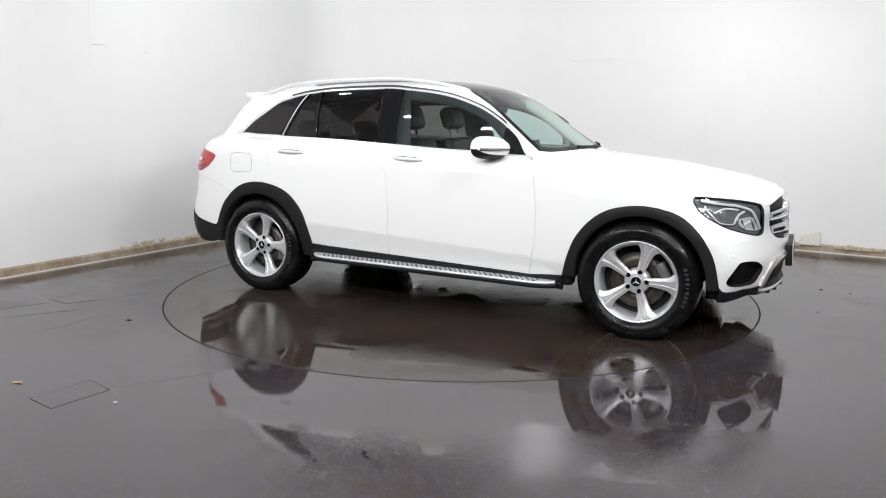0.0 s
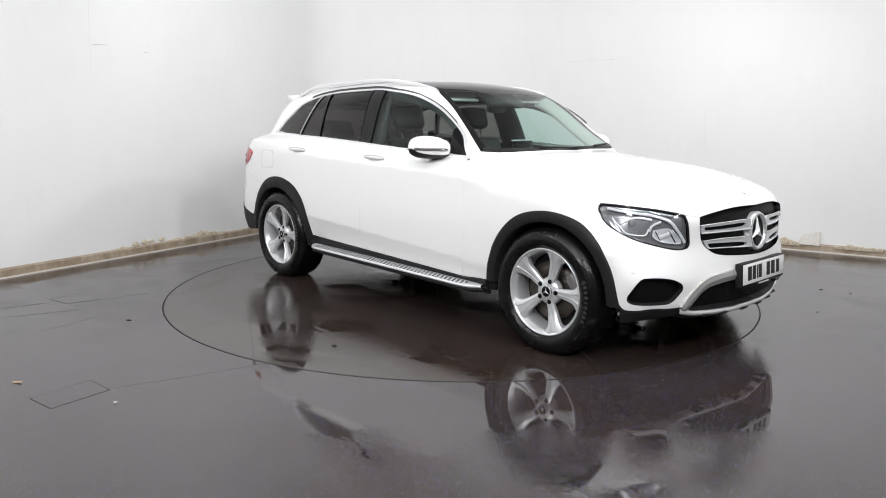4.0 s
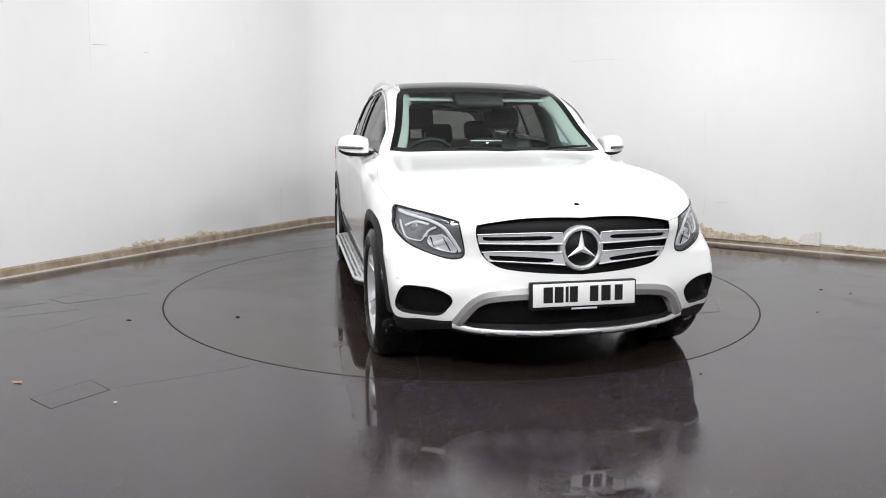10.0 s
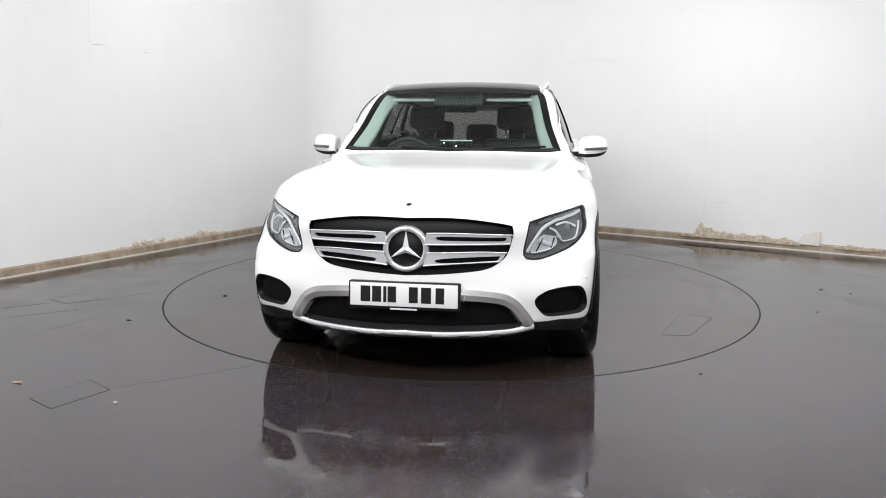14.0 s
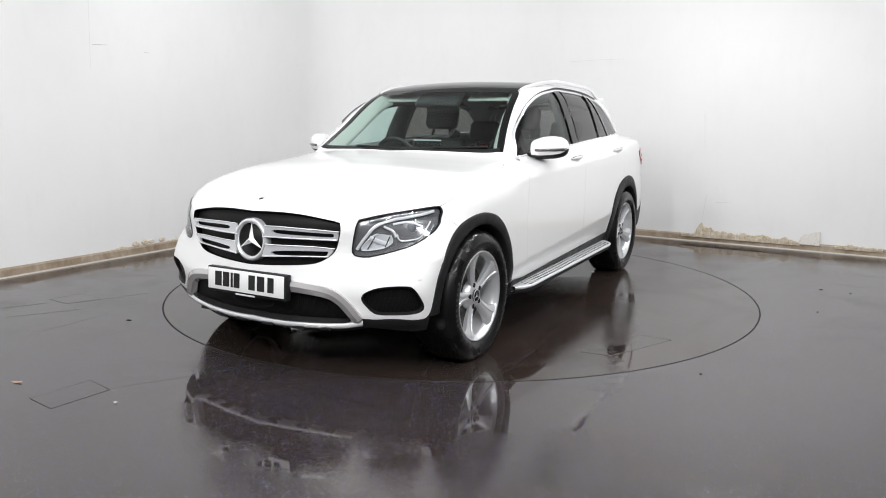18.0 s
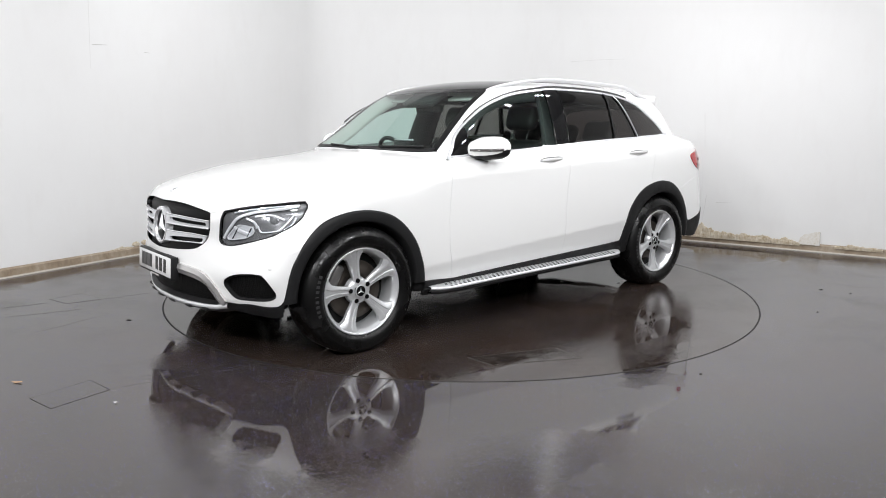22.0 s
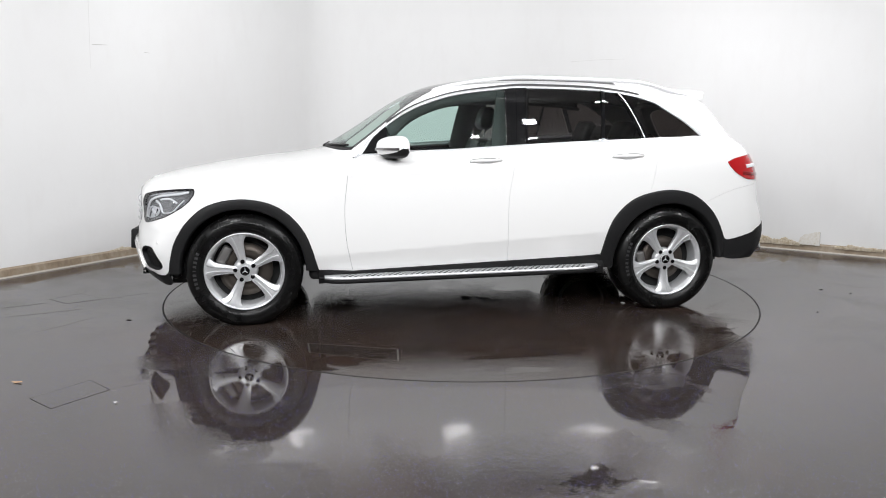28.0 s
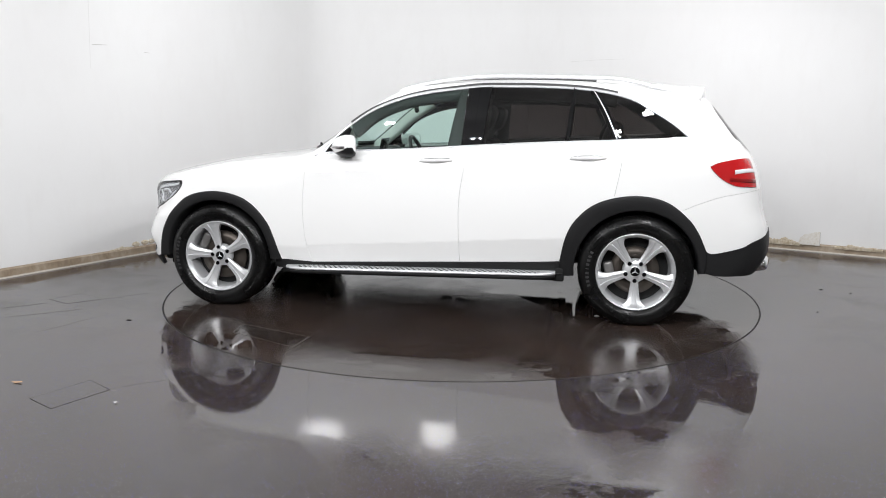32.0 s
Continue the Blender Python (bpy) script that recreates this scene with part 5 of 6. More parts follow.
def lower_front():
    top = run([(2.23, 0, 0.478), (2.22, 0.258, 0.474), (2.18, 0.429, 0.455), (2.165, 0.488, 0.432), (2.15, 0.535, 0.385), (2.13, 0.565, 0.322)])
    bot = run([(2.13, 0.565, 0.322), (2.12, 0.54, 0.303), (2.14, 0.482, 0.296), (2.19, 0.262, 0.300), (2.22, 0, 0.302)])
    half = np.vstack([top, bot[1:]])
    put("lower_grille", sheet("nose", [half, mirrored(half)[1:-1]], lift=-0.030, gap=0, edge=0.0), MESH, CAR, "black honeycomb lower grille")
    v, f = ruled([half + normals(half) * 0.002, half - normals(half) * 0.034])
    put_plain("grille_surround", v, f, PLASTIC, CAR)
    put_plain("grille_surround", v, f, PLASTIC, CAR, "", True)
    arch = run([(2.23, 0, 0.4855), (2.22, 0.258, 0.482), (2.185, 0.429, 0.466), (2.16, 0.500, 0.440), (2.145, 0.553, 0.385), (2.11, 0.592, 0.318)])
    arch = np.vstack([mirrored(arch), arch[1:]])
    n = normals(arch)
    across = np.cross(n, np.gradient(arch, axis=0))
    across /= np.linalg.norm(across, axis=1, keepdims=True)
    across *= np.sign(across[len(arch) // 2, 2])
    edges = [(0.034, -0.010), (0.031, 0.012), (0.006, 0.019), (-0.022, 0.008), (-0.032, -0.022)]
    strips = [ruled([arch + across * w + n * h for w, h in edges[k:k + 2]]) for k in range(4)]
    v, f = np.vstack([q[0] for q in strips]), [tuple(i + 2 * k * len(arch) for i in face) for k, q in enumerate(strips) for face in q[1]]
    put_plain("skid_surround", v, f, SKID, CAR, "silver bumper surround")
    lip = run([(2.10, 0.615, 0.300), (2.115, 0.56, 0.286), (2.13, 0.50, 0.276), (2.17, 0.30, 0.276), (2.21, 0, 0.280)])
    lip = np.vstack([lip, mirrored(lip)[1:]])
    fw = normals(lip) * (1, 1, 0)
    fw /= np.linalg.norm(fw, axis=1)[:, None]
    level = lambda out, up: lip + fw * out + np.array((0, 0, up))
    v, f = ruled([level(-0.035, 0.020), level(0.004, 0.016), level(0.014, 0.010), level(0.018, 0.0), level(0.012, -0.014), level(-0.03, -0.020)])
    put_plain("skid_plate", v, f, SILVER, CAR, "chrome skid plate lip")
    for y in (-0.42, -0.27, -0.1, 0.1, 0.27, 0.42):
        q = lip[np.argmin(np.abs(lip[:, 1] - y))]
        part("skid_notch", box_bm((0.05, 0.075, 0.016), at_centre((q[0] - 0.006, q[1], q[2] - 0.014)), 0.005), PLASTIC, CAR)
    under = snap(lip + (0, 0, -0.03))
    v, f = ruled([under + (0, 0, 0.016), under + (-0.02, 0, -0.018), under + (-0.25, 0, -0.03)])
    put_plain("front_undertray", v, f, PLASTIC, CAR)
    both("side_intake", sheet("nose", [FOG], lift=-0.030, gap=0.0, edge=0.0, grid=0.04), MESH, CAR, "black honeycomb side intake")
    v, f = ruled([FOG - normals(FOG) * 0.012, FOG - normals(FOG) * 0.034])
    twice("intake_frame", v, f, PLASTIC, CAR)
    v, f = ruled([SCOOP, SCOOP * 0.75 + FOG * 0.25 - normals(FOG) * 0.003, FOG - normals(FOG) * 0.013])
    twice("intake_scoop", v, f, PLASTIC, CAR, "black intake surround")
    # number plate: its characters stand as plain bars
    p = new("number_plate")
    p.parent = CAR
    p.matrix_basis = Matrix.Translation(at_centre((2.262, 0, 0.481))) @ pose(0, 0, 0, 0, -4, 0)
    part("plate_holder", box_bm((0.040, 0.540, 0.132), (-0.021, 0, 0.0), 0.006), PLASTIC, p, "black plate holder")
    part("plate_board", box_bm((0.004, 0.520, 0.111), (0.002, 0, 0.004), 0.0015), PLATE_WHITE, p, "white number plate board")
    for y, wide in ((-0.185, 0.047), (-0.130, 0.044), (-0.090, 0.015), (-0.056, 0.041), (0.048, 0.043), (0.109, 0.048), (0.175, 0.041)):
        part("character_bar", box_bm((0.0012, wide, 0.076), (0.0046, y, 0.006), 0.0), INK, p, smooth=False)
    part("dealer_line", box_bm((0.0012, 0.13, 0.008), (0.0005, 0.0, -0.064), 0.0), LAMP_WHITE, p, smooth=False)
    # parking sensors
    for y, z, x in ((0.87, 0.545, 1.97),):
        q = snap([(x, y, z)])[0]
        n = normals(q[None])[0]
        v, f = lathe([(0.0, 0.0004), (0.011, 0.0004), (0.0125, -0.002)], 20, "x")
        for s in (1, -1):
            ob = piece("parking_sensor", v, f, PAINT, CAR)
            ob.matrix_basis = Matrix.Translation(np.array((q[0], s * q[1], q[2])) + SHIFT) @ Vector((n[0], s * n[1], n[2])).to_track_quat("X", "Z").to_matrix().to_4x4()


def headlights():
    outline = [LAMP_TOP, LAMP_LOW]
    lens = both("headlight", sheet("nose", outline, lift=0.003, edge=0.03, grid=0.022, gap=0.001), LENS, CAR, "clear headlight with white light guides")
    both("bowl", sheet("nose", outline, lift=-0.020, edge=-0.019, grid=0.03, gap=0.002), LAMP_GREY, lens, "dark grey lamp bowl")
    loop = joined([r for r in outline])
    loop = np.vstack([loop, loop[:1]])
    both("seal", band(snap(loop), 0.007, 0.003, 0.008), PLASTIC, lens, "black lamp seal")

    def inner(pts, depth):
        line = run(pts, 0.012)
        return line - normals(line) * depth

    def guide(pts, width, depth, mat, name):
        line = run(pts, 0.012)
        v, f, n = band(line, width, 0.0022, 0.006)
        k = len(line)
        v = v - np.tile(normals(line), (6, 1)) * depth
        both(name, (v, f, n), mat, lens)

    guide([(1.772, 0.844, 0.858), (1.835, 0.804, 0.842), (1.903, 0.739, 0.826), (1.962, 0.671, 0.804), (2.005, 0.618, 0.777), (2.034, 0.588, 0.734), (2.063, 0.563, 0.676)], 0.015, 0.007, LAMP_WHITE, "brow_light")
    guide([(1.806, 0.845, 0.817), (1.844, 0.833, 0.771), (1.878, 0.815, 0.732), (1.918, 0.774, 0.718), (1.943, 0.735, 0.717), (1.947, 0.718, 0.748)], 0.007, 0.012, LAMP_WHITE, "light_guide")
    guide([(1.965, 0.693, 0.743), (1.966, 0.705, 0.713), (1.986, 0.687, 0.69), (2.015, 0.647, 0.676), (2.053, 0.583, 0.673), (2.037, 0.595, 0.711), (2.015, 0.617, 0.741), (1.999, 0.641, 0.753)], 0.006, 0.012, LAMP_WHITE, "light_guide")
    guide([(1.985, 0.695, 0.700), (2.012, 0.655, 0.715), (2.034, 0.615, 0.735)], 0.022, 0.013, LAMP_WHITE, "reflector_blade")
    guide([(1.955, 0.720, 0.735), (1.962, 0.705, 0.765), (1.985, 0.665, 0.785)], 0.012, 0.013, LAMP_WHITE, "reflector_blade")
    guide([(1.850, 0.822, 0.790), (1.90, 0.770, 0.812), (1.955, 0.700, 0.795)], 0.012, 0.013, LAMP_WHITE, "reflector_blade")
    guide([(1.80, 0.862, 0.80), (1.835, 0.85, 0.757), (1.90, 0.812, 0.712)], 0.007, 0.012, AMBER, "reflector_blade")
    for a, b in (((1.980, 0.700, 0.738), (1.997, 0.682, 0.688)), ((2.018, 0.636, 0.738), (2.040, 0.608, 0.676))):
        guide([a, tuple((p + q) / 2 for p, q in zip(a, b)), b], 0.004, 0.011, GLOSS, "facet_edge")
    guide([(1.775, 0.856, 0.868), (1.86, 0.788, 0.856), (1.955, 0.695, 0.836), (2.03, 0.615, 0.812)], 0.016, 0.012, AMBER, "brow_reflector")
    cup = run([(1.965, 0.693, 0.743), (1.966, 0.705, 0.713), (1.986, 0.687, 0.69), (2.015, 0.647, 0.676), (2.053, 0.583, 0.673), (2.037, 0.595, 0.711), (2.015, 0.617, 0.741), (1.999, 0.641, 0.753), (1.965, 0.693, 0.743)], 0.012)
    both("reflector_cup", sheet("nose", [cup], lift=-0.015, gap=0.0, edge=0.0, grid=0.03), REFLECTOR, lens)
    for pts, r in (((2.0, 0.655, 0.717), 0.022), ((1.897, 0.774, 0.778), 0.026)):
        q = snap([pts])[0]
        n = normals(q[None])[0]
        v, f = lathe([(0.0, 0.004), (r * 0.5, 0.003), (r * 0.85, 0.000), (r, -0.006), (r * 1.04, -0.003), (r * 1.2, 0.0), (r * 1.26, -0.012)], 32, "x")
        marks = [0 if (k % 6) < 3 else 1 for k in range(len(f))]
        for s, parent in zip((1, -1), lens):
            ob = piece("projector", v, f, [PROJECTOR, AMBER], parent, "round projector lens", marks=marks)
            way = Vector((n[0] * 0.9 + 0.4, s * n[1], n[2] * 0.5))
            ob.matrix_basis = Matrix.Translation((q - n * 0.020) * (1, s, 1) + SHIFT) @ way.to_track_quat("X", "Z").to_matrix().to_4x4()


STAR = material("star_silver", (0.84, 0.85, 0.86), 0.35, 0.15)
RING = material("badge_chrome", (0.80, 0.81, 0.82), 0.16, 0.7)
LOUVRE = material("louvre_silver", (0.72, 0.73, 0.75), 0.30, 0.55, 0.3)
SILVER = material("bright_silver", (0.80, 0.81, 0.82), 0.25, 0.35, 0.6)
GRILLE_BLACK = material("grille_black", (0.004, 0.004, 0.004), 0.5, specular_ior_level=0.2)
REFLECTOR = material("reflector_bright", (0.72, 0.73, 0.75), 0.22, 0.25, 0.8)
PROJECTOR = material("projector_glass", (0.24, 0.245, 0.25), 0.05, 0.2, 1.0)


def make_mesh():
    w = Web(material("honeycomb_black", (0.010, 0.010, 0.010), 0.5, specular_ior_level=0.2))
    n = w.node("ShaderNodeTexVoronoi")
    n.feature = "DISTANCE_TO_EDGE"
    n.inputs["Scale"].default_value, n.inputs["Randomness"].default_value = 95, 0.0
    w.link(w.where, n.inputs["Vector"])
    wall = w.ramp(n.outputs["Distance"], (0.05, 1.0), (0.12, 0.0))
    return w.put(normal=w.bump(wall, 0.9, 0.01), base_color=w.mix(wall, (0.003, 0.003, 0.003), (0.008, 0.008, 0.008)))


MESH = make_mesh()
SKID = material("skid_silver", (0.60, 0.59, 0.58), 0.24, 0.65, 0.4)
trims()
skirt_boards()
grille()
lower_front()
headlights()


# ---- mirrors, handles, rails, wipers ----
def door_mirrors():
    for side, door in zip((1, -1), FRONT_DOORS):
        m = new("door_mirror")
        m.parent = CAR
        rows, cols = 18, 22
        v, marks, f = [], [], []
        for i in range(rows):
            u = i / (rows - 1)
            y = 0.845 + 0.195 * u
            e = (1 - max(0, (u - 0.35) / 0.65) ** 2.6) ** 0.5 if u < 1 else 0.0
            e = max(e, 0.04) * (0.80 + 0.20 * min(1, u / 0.25))
            fx, bx = 0.130 * e * (1 - 0.25 * u), 0.055 * (0.55 + 0.45 * e)
            up, dn = 0.082 * e ** 0.9 * (1.0 - 0.12 * (1 - u)), 0.070 * e ** 0.7
            for j in range(cols):
                a = 2 * math.pi * j / cols
                cx, cz = math.cos(a), math.sin(a)
                px = (fx if cx > 0 else bx) * (abs(cx) ** (0.9 if cx > 0 else 0.45)) * (1 if cx > 0 else -1)
                pz = (up if cz > 0 else dn) * (abs(cz) ** 0.8) * (1 if cz > 0 else -1)
                v.append((0.478 - 0.055 * u + px, y, 1.130 + pz + 0.006 * u))
        for i in range(rows - 1):
            for j in range(cols):
                a, b = i * cols + j, i * cols + (j + 1) % cols
                f.append((a, b, b + cols, a + cols))
        f += [tuple(range(cols))[::-1], tuple((rows - 1) * cols + j for j in range(cols))]
        low = [q for q in f if len(q) == 4 and 13 <= min(q) % cols <= 19 and max(q) % cols - min(q) % cols == 1]
        high = [q for q in f if q not in low]
        put_plain("mirror_cap", v, high, PAINT, m, "white mirror cap", side < 0)
        put_plain("mirror_base", v, low, PLASTIC, m, "black lower mirror shell", side < 0)
        strip = []
        for k in range(14):
            u = 0.18 + 0.80 * k / 13
            e = max((1 - max(0, (u - 0.35) / 0.65) ** 2.6), 0.0) ** 0.5 * (0.80 + 0.20 * min(1, u / 0.25))
            strip.append((0.478 - 0.055 * u + 0.130 * e * (1 - 0.25 * u) * 0.99 + 0.001, 0.845 + 0.195 * u, 1.121 + 0.006 * u))
        sv, sf = tube(strip, 0.0095, 8)
        put_plain("indicator", sv, sf, INDICATOR, m, "dark indicator strip with chrome glints", side < 0)
        bm = box_bm((0.050, 0.150, 0.030), at_centre((0.505, side * 0.85, 1.088)), 0.012)
        part("mirror_arm", bm, PLASTIC, m, "black mirror arm")
        q = [(0.405, 0.87, 1.095), (0.388, 0.975, 1.10), (0.388, 0.975, 1.172), (0.405, 0.87, 1.172)]
        put_plain("mirror_glass", q, [(0, 1, 2, 3)], MIRROR, m, "mirror glass", side < 0, False)


INDICATOR = material("indicator_lens", (0.16, 0.15, 0.15), 0.08, 0.6, 1.0)
MIRROR = material("mirror_silver", (0.85, 0.87, 0.88), 0.02, 1.0)


def handles():
    for (x0, x1, z), doors in (((-0.02, -0.245, 1.043), FRONT_DOORS), ((-1.0, -1.228, 1.068), REAR_DOORS)):
        line = run([(x0, 0.90, z - 0.003), ((x0 + x1) / 2, 0.90, z), (x1, 0.90, z + 0.004)], 0.01)
        n = normals(line)
        k = len(line)
        u = np.linspace(-1, 1, k)
        out = 0.015 * (1 - np.abs(u) ** 4)
        half = 0.015 * (1 - 0.55 * np.abs(u) ** 3)
        base = line + n * out[:, None]
        up = np.array((0, 0, 1.0))
        rows = [base + up * half[:, None] * c + n * (0.008 * s) for c, s in ((1.0, -0.8), (0.75, 0.6), (0, 1.0), (-0.75, 0.8), (-1.0, 0.1), (0, -1.2), (1.0, -0.8))]
        hs = twice("handle", *ruled(rows), PAINT, doors, "white door handle with chrome strip")
        rows = [base + up * (half * 0.95)[:, None] + n * 0.004, base + up * (half * 0.72)[:, None] + n * 0.009, base + up * (half * 0.50)[:, None] + n * 0.0085]
        twice("handle_strip", *ruled(rows), CHROME, hs)
        cup = run([(x0 - 0.03, 0.90, z - 0.004), ((x0 + x1) / 2, 0.90, z), (x1 + 0.03, 0.90, z)], 0.02)
        both("handle_recess", band(cup, 0.050, 0.0004, 0.001, taper=0.3), PAINT, doors)


RAIL = material("satin_rail", (0.74, 0.74, 0.75), 0.30, 0.45)


def rails():
    for side in (1, -1):
        x = np.linspace(0.20, -1.71, 50)
        u = (0.20 - x) / 1.91
        arch = np.clip(np.minimum(u / 0.36, (1 - u) / 0.24), 0, 1)
        arch = arch * arch * (3 - 2 * arch)
        y = 0.592 + 0.022 * np.sin(math.pi * np.clip(u, 0, 1))
        foot = snap(np.stack([x, y, 1.55 + 0 * x], -1))
        up = np.array((0, 0, 1.0))
        out = np.array((0, 1.0, 0))
        h = (0.012 + 0.056 * arch)[:, None]
        w = (0.007 + 0.007 * arch)[:, None]
        d = np.maximum(h - 0.024, -0.008 - 0.004 * (1 - arch[:, None]))
        rows = [foot + out * w * 0.8 + up * d, foot + out * w + up * (d * 0.3 + h * 0.7), foot + out * w * 0.6 + up * h, foot - out * w * 0.6 + up * h, foot - out * w + up * (d * 0.3 + h * 0.7), foot - out * w * 0.8 + up * d, foot + out * w * 0.8 + up * d]
        v, f = ruled(rows)
        put_plain("roof_rail", v, f, RAIL, CAR, "satin silver roof rail", side < 0)


def wipers_and_spoiler():
    for y0, y1 in ((0.10, -0.30), (0.62, 0.30)):
        a, b = snap([(0.915 - 0.45 * y0 * y0, y0, 1.12)])[0], snap([(0.90 - 0.45 * y1 * y1, y1, 1.12)])[0]
        pts = [a + (b - a) * k / 6 + normals((a + (b - a) * k / 6)[None])[0] * 0.010 for k in range(7)]
        v, f = tube(pts, 0.008, 6)
        put_plain("wiper", v, f, PLASTIC, CAR, "black wiper arm")
    cowl = run([(0.725, 0.70, 1.115), (0.79, 0.58, 1.118), (0.858, 0.35, 1.122), (0.908, 0.0, 1.126)])
    cowl = np.vstack([cowl, mirrored(cowl)[1:]])
    put("scuttle", band(cowl, 0.035, 0.002, 0.02), PLASTIC, CAR, "black scuttle panel")
    # spoiler over the rear window
    y = np.linspace(-0.555, 0.555, 25)
    s = (np.abs(y) / 0.57) ** 2
    x0, x1 = -1.66 - 0.05 * (1 - s), -1.915 + 0.095 * s
    foot = snap(np.stack([x0, y, 1.55 + 0 * y], -1)) - (0, 0, 0.004)
    z = 1.545 - 0.075 * y**2
    rows = [foot, foot * 0.5 + np.stack([x1, y, z], -1) * 0.5 + (0, 0, 0.004), np.stack([x1 + 0.01, y, z], -1), np.stack([x1, y, z - 0.008], -1), np.stack([x1 + 0.002, y, z - 0.100], -1), np.stack([x0, y, foot[:, 2] - 0.09], -1)]
    v, f = ruled(rows)
    k = len(y)
    f += [tuple(j * k for j in range(6)), tuple(j * k + k - 1 for j in range(6))[::-1]]
    put_plain("spoiler", v, f, PAINT, CAR, "white roof spoiler")
    # exhaust tips
    for s in (1, -1):
        bm = box_bm((0.17, 0.20, 0.075), at_centre((-2.215, s * 0.62, 0.385)), 0.025, pose(0, 0, 0, 0, 12, -s * 18))
        part("exhaust_tip", bm, CHROME, CAR, "chrome exhaust trim")
    # fuel flap on the right
    flap = run([(-1.49, -0.87, 1.048), (-1.58, -0.87, 1.052), (-1.672, -0.86, 1.043), (-1.686, -0.87, 0.98), (-1.675, -0.885, 0.918), (-1.58, -0.89, 0.914), (-1.488, -0.89, 0.922), (-1.474, -0.88, 0.985), (-1.49, -0.87, 1.048)], 0.01)
    put("fuel_flap", band(flap, 0.003, 0.0006, 0.0), SHUT, CAR, "faint outline of the fuel flap")


SHUT = material("shut_line", (0.30, 0.30, 0.30), 0.6)
door_mirrors()
handles()
rails()
wipers_and_spoiler()


# ---- inside the car ----
def cabin():
    doors = [BELT_F, DOOR_M, SILL_F[::-1], DOOR_F[::-1]]
    both("door_card", sheet("wrap", doors, gap=0.03, lift=-0.07, edge=-0.05, grid=0.08), TRIM_DARK, FRONT_DOORS, "black door trim")
    doors = [BELT_R, cut(DOOR_R, None, (-1.306, 0.925, 0.954)), run([(-1.306, 0.925, 0.954), (-0.952, 0.908, 0.45)]), run([(-0.952, 0.908, 0.45), (-0.29, 0.9, 0.38)]), DOOR_M[::-1]]
    both("door_card", sheet("wrap", doors, gap=0.03, lift=-0.07, edge=-0.05, grid=0.08), TRIM_DARK, REAR_DOORS, "black door trim")
    edge = run([(0.14, 0.54, 1.49), (0.185, 0.3, 1.52), (0.20, 0.0, 1.532)])
    back = run([(-1.75, 0.56, 1.51), (-1.78, 0.3, 1.53), (-1.79, 0.0, 1.54)])
    side = run([(0.14, 0.54, 1.49), (-0.1, 0.575, 1.54), (-0.6, 0.585, 1.56), (-1.1, 0.58, 1.55), (-1.5, 0.57, 1.53), (-1.75, 0.56, 1.51)])
    half = np.vstack([edge[::-1], side[1:], back[1:]])
    put("headlining", sheet("wrap", [half, mirrored(half)], lift=-0.055, edge=0.0, grid=0.1), LINING, CAR, "grey headlining")
    part("cabin_floor", box_bm((2.9, 1.5, 0.06), at_centre((-0.55, 0, 0.44)), 0.0), TRIM_DARK, CAR)
    part("boot_trim", box_bm((0.75, 1.25, 0.55), at_centre((-1.72, 0, 0.75)), 0.05), TRIM_DARK, CAR)
    # dashboard
    y = np.linspace(-0.72, 0.72, 25)
    rows = []
    for x, z in ((0.86, 1.075), (0.70, 1.095), (0.52, 1.085), (0.44, 1.06), (0.40, 1.0), (0.46, 0.80), (0.52, 0.55)):
        rows.append(np.stack([x - 0.20 * y**2, y, z + 0.018 * np.exp(-((y + 0.37) / 0.16) ** 2) * (0.40 < x < 0.65) - 0.03 * y**2], -1))
    put_plain("dashboard", *ruled(rows), TRIM_DARK, CAR, "black dashboard")
    part("screen", box_bm((0.012, 0.22, 0.12), at_centre((0.46, 0.0, 1.105)), 0.008, pose(0, 0, 0, 0, -12, 0)), GLOSS, CAR)
    part("screen_frame", box_bm((0.014, 0.225, 0.010), at_centre((0.447, 0.0, 1.168)), 0.003), SILVER, CAR, "silver screen edge")
    # steering wheel on the right
    sw = new("steering_wheel")
    sw.parent = CAR
    sw.matrix_basis = Matrix.Translation(at_centre((0.255, -0.37, 1.005))) @ pose(0, 0, 0, 0, 22, 0)
    ringp = [(0, 0.182 * math.cos(2 * math.pi * k / 40), 0.182 * math.sin(2 * math.pi * k / 40)) for k in range(40)]
    v, f = tube(ringp, 0.016, 8, True)
    piece("wheel_rim", v, f, LEATHER, sw)
    part("wheel_boss", box_bm((0.05, 0.17, 0.13), (0.02, 0, -0.01), 0.03), LEATHER, sw)
    for a in (0, 180, 270):
        v, f = tube([(0.01, 0.06 * math.cos(radians(a)), 0.06 * math.sin(radians(a))), (0.0, 0.18 * math.cos(radians(a)), 0.18 * math.sin(radians(a)))], 0.014, 6)
        piece("wheel_spoke", v, f, AMBER, sw)

    def seat(name, x, y, width, head=True, top=1.16, lean=-18):
        s = new(name)
        s.parent = CAR
        s.matrix_basis = Matrix.Translation(at_centre((x, y, 0.60)))
        part("cushion", box_bm((0.52, width, 0.17), (0.20, 0, 0.02), 0.06, segments=3), LEATHER, s, "black leather seat cushion")
        h = top - 0.60
        bm = box_bm((0.13, width * 0.94, h), (-0.02, 0, h / 2), 0.055, segments=3)
        bmesh.ops.transform(bm, matrix=pose(-0.05, 0, 0, 0, lean, 0), verts=bm.verts)
        part("backrest", bm, LEATHER, s, "black leather backrest")
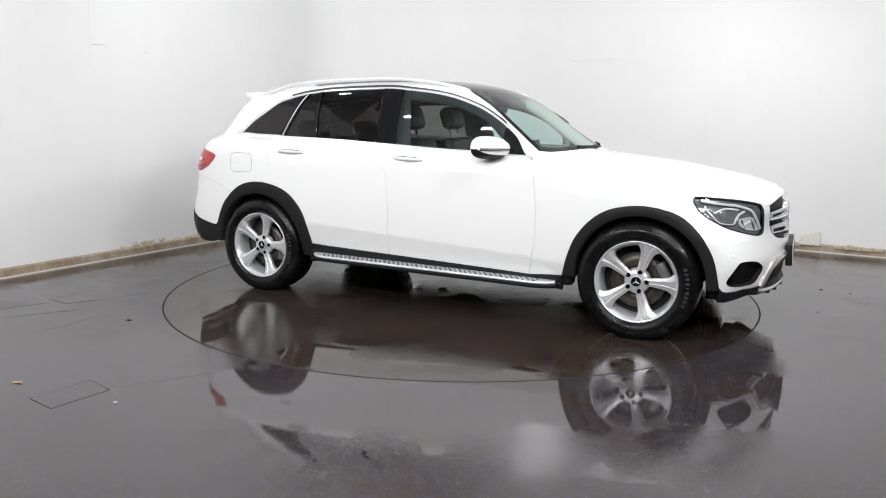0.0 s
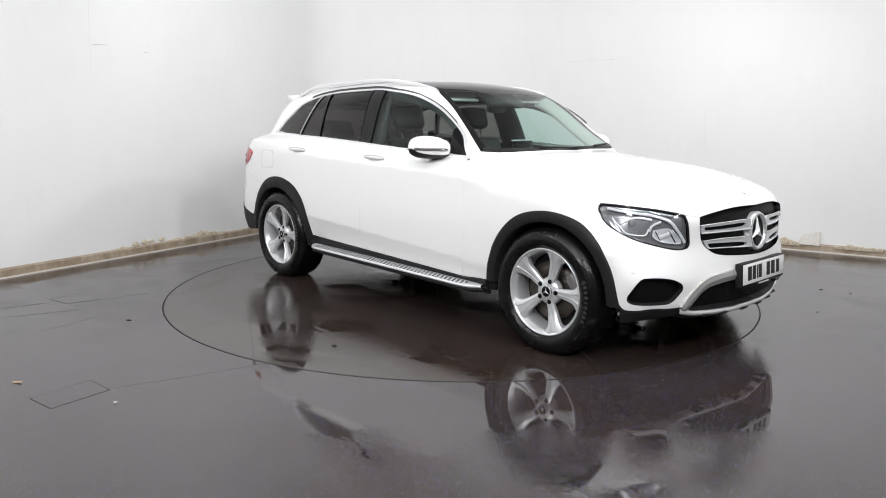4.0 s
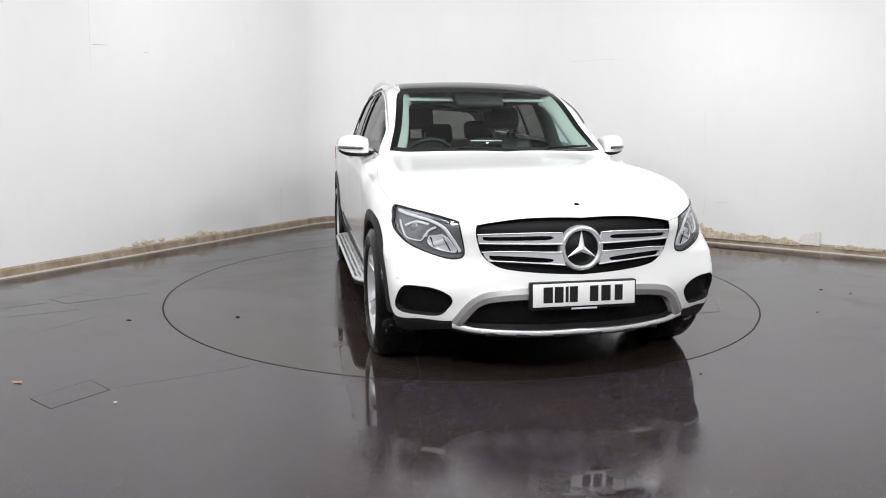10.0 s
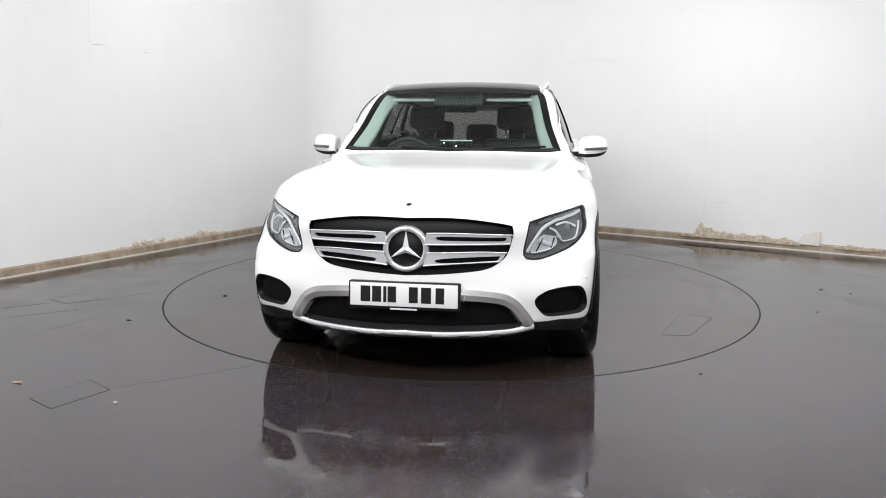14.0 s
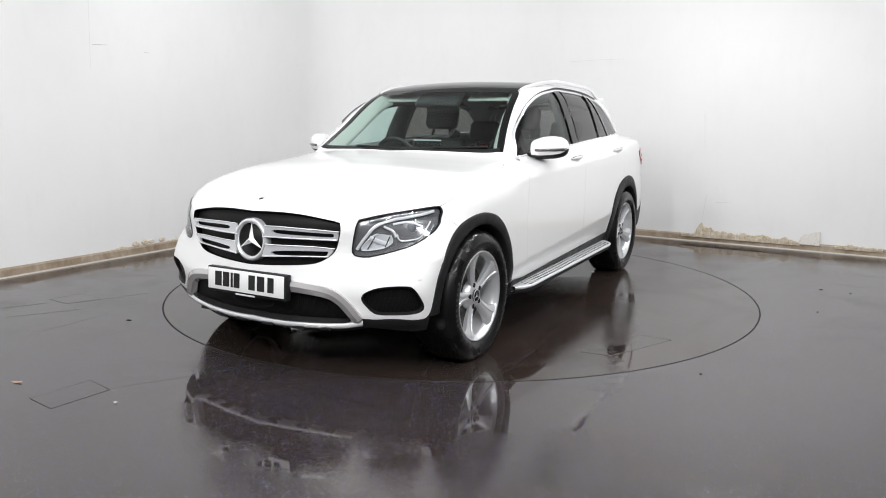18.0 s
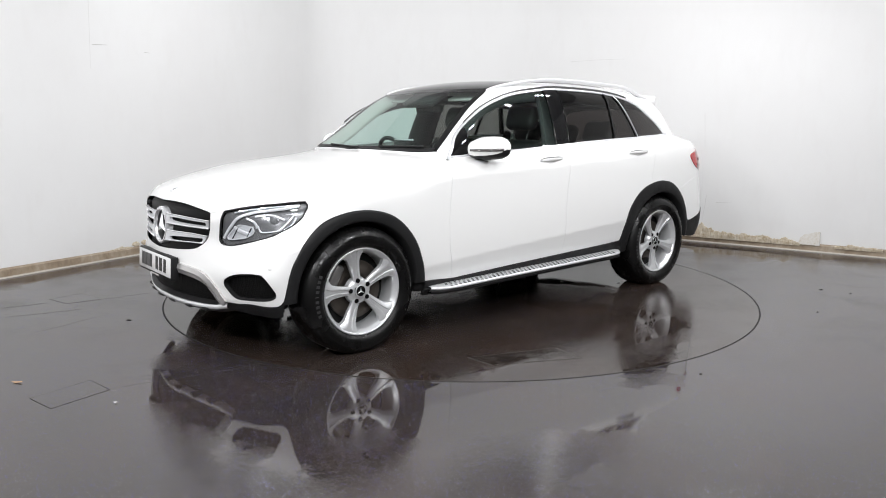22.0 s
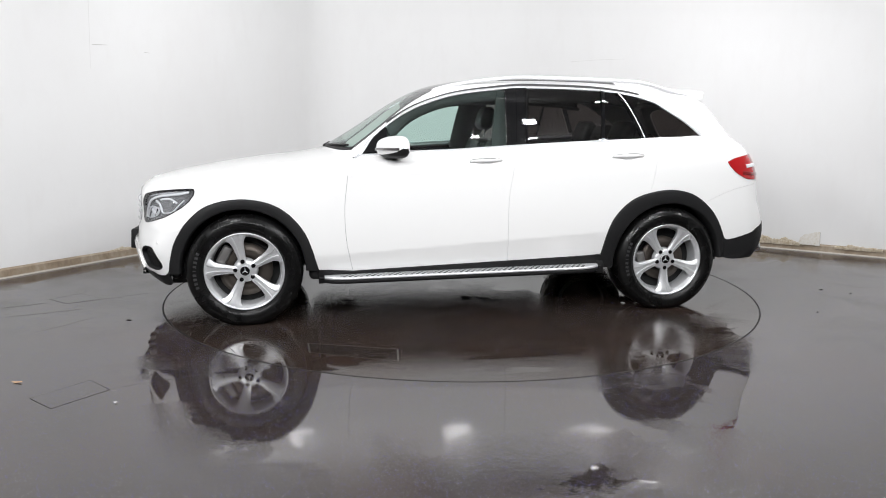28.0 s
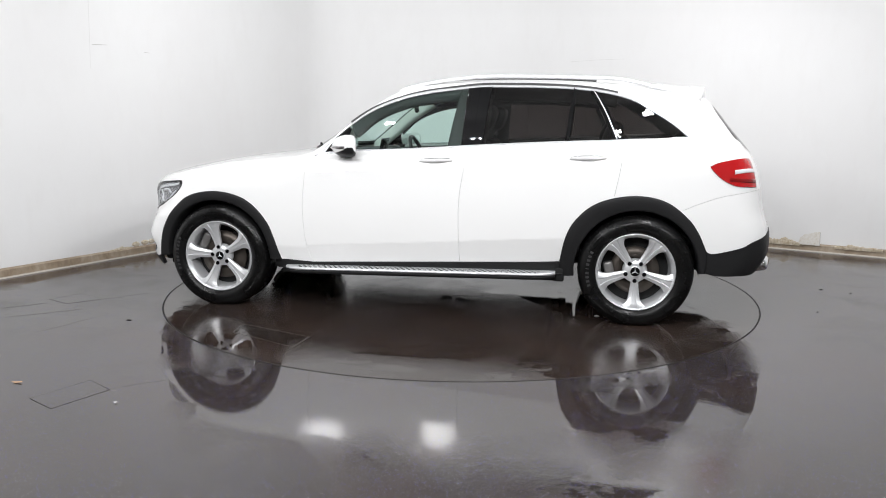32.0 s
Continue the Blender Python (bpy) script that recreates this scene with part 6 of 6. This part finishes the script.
        if head:
            t = Matrix(pose(-0.05, 0, 0, 0, lean, 0))
            for dy in (-0.073, 0.073):
                v, f = tube([t @ Vector((-0.02, dy, h - 0.04)), t @ Vector((-0.02, dy, h + 0.10))], 0.006, 8)
                piece("headrest_post", v, f, CHROME, s, "chrome headrest post")
            bm = box_bm((0.11, 0.29, 0.185), (0.0, 0, h + 0.165), 0.05, segments=3)
            bmesh.ops.transform(bm, matrix=t, verts=bm.verts)
            part("headrest", bm, LEATHER, s, "black leather headrest")

    seat("front_seat", -0.12, 0.36, 0.54, top=1.20)
    seat("front_seat", -0.12, -0.36, 0.54, top=1.20)
    for y in (0.40, -0.40):
        seat("rear_seat", -0.98, y, 0.50, top=1.10, lean=-22)
    seat("rear_seat", -1.0, 0.0, 0.30, top=1.07, lean=-22)
    # mirror and sensor housing behind the windscreen
    part("sensor_housing", box_bm((0.20, 0.35, 0.05), at_centre((0.235, -0.01, 1.462)), 0.02, pose(0, 0, 0, 0, 30, 0)), TRIM_DARK, CAR, "black sensor housing")
    for y in (-0.10, 0.08):
        part("camera_cover", box_bm((0.07, 0.075, 0.04), at_centre((0.262, y, 1.432)), 0.017, pose(0, 0, 0, 0, 30, 0)), GLOSS, CAR, "black camera cover")
    rm = part("interior_mirror", box_bm((0.03, 0.25, 0.06), at_centre((0.20, -0.01, 1.395)), 0.014, pose(0, 0, 0, 0, 8, 12)), TRIM_DARK, CAR, "black interior mirror")
    part("mirror_face", box_bm((0.004, 0.22, 0.045), at_centre((0.182, -0.013, 1.394)), 0.0, pose(0, 0, 0, 0, 8, 12)), MIRROR, rm)
    for s in (1, -1):
        part("sun_visor", box_bm((0.14, 0.36, 0.02), at_centre((0.12, s * 0.36, 1.475)), 0.008, pose(0, 0, 0, 0, 22, 0)), LINING, CAR)


cabin()


def pillar_trims():
    """Pale linings of the front pillars, inside the windscreen."""
    line = snap(SCREEN_SIDE + (0.0, -0.054, 0.0))
    n = normals(line)
    t = np.gradient(line, axis=0)
    t /= np.linalg.norm(t, axis=1, keepdims=True)
    side = np.cross(n, t)
    side *= np.sign(side[:, 1:2])
    v, f = ruled([line - n * 0.008 + side * 0.006, line - n * 0.040 - side * 0.012, line - n * 0.075 - side * 0.028, line - n * 0.100 - side * 0.030, line - n * 0.105 + side * 0.02])
    twice("pillar_trim", v, f, LINING, CAR, "pale grey pillar lining")
    # inner frames of the side windows, and the middle pillars: shade painted into their grey
    top = cut(DLO_TOP, (-1.30, 0.65, 1.49), (0.50, 0.70, 1.27))
    line = snap(top + (0, 0, -0.022))
    n = normals(line)
    up = np.array((0, 0, 1.0))
    v, f = ruled([line - n * 0.012 + up * 0.04, line - n * 0.030, line - n * 0.055 - up * 0.025, line - n * 0.10 - up * 0.01, line - n * 0.14 + up * 0.04])
    twice("cant_rail_trim", v, f, CABIN_SHADE, CAR, "lining along the roof edge, its shade painted dark grey")
    a, b = run([(-0.185, 0.845, 1.12), (-0.225, 0.76, 1.35), (-0.262, 0.645, 1.516)]), run([(-0.445, 0.84, 1.13), (-0.465, 0.75, 1.36), (-0.485, 0.63, 1.53)])
    k = min(len(a), len(b))
    a, b = a[:k], b[:k]
    v, f = ruled([a - normals(a) * 0.012, a - normals(a) * 0.05, (a + b) / 2 - normals(a) * 0.075, b - normals(b) * 0.05, b - normals(b) * 0.012])
    twice("middle_pillar_trim", v, f, CABIN_SHADE, CAR, "middle pillar lining, its shade painted dark grey")


# shaded copy of the pale lining; the shade is in the colour
CABIN_SHADE = material("shaded_cabin_lining", (0.075, 0.075, 0.075), 0.8)
pillar_trims()


def motions():
    """The plate and the car on it turn together, a little over five degrees a second."""
    turn = []
    for k in range(33):
        u = (k - 16) / 16
        turn.append((float(k), -107.829 - 82.949 * u + 0.826 * u**2 + 0.841 * u**3))
    walk(TABLE, [(t, pose(0, 0, 0, 0, 0, a)) for t, a in turn])
    walk(CAR, [(t, pose(0, 0, 0, 0, 0, a)) for t, a in turn])


motions()
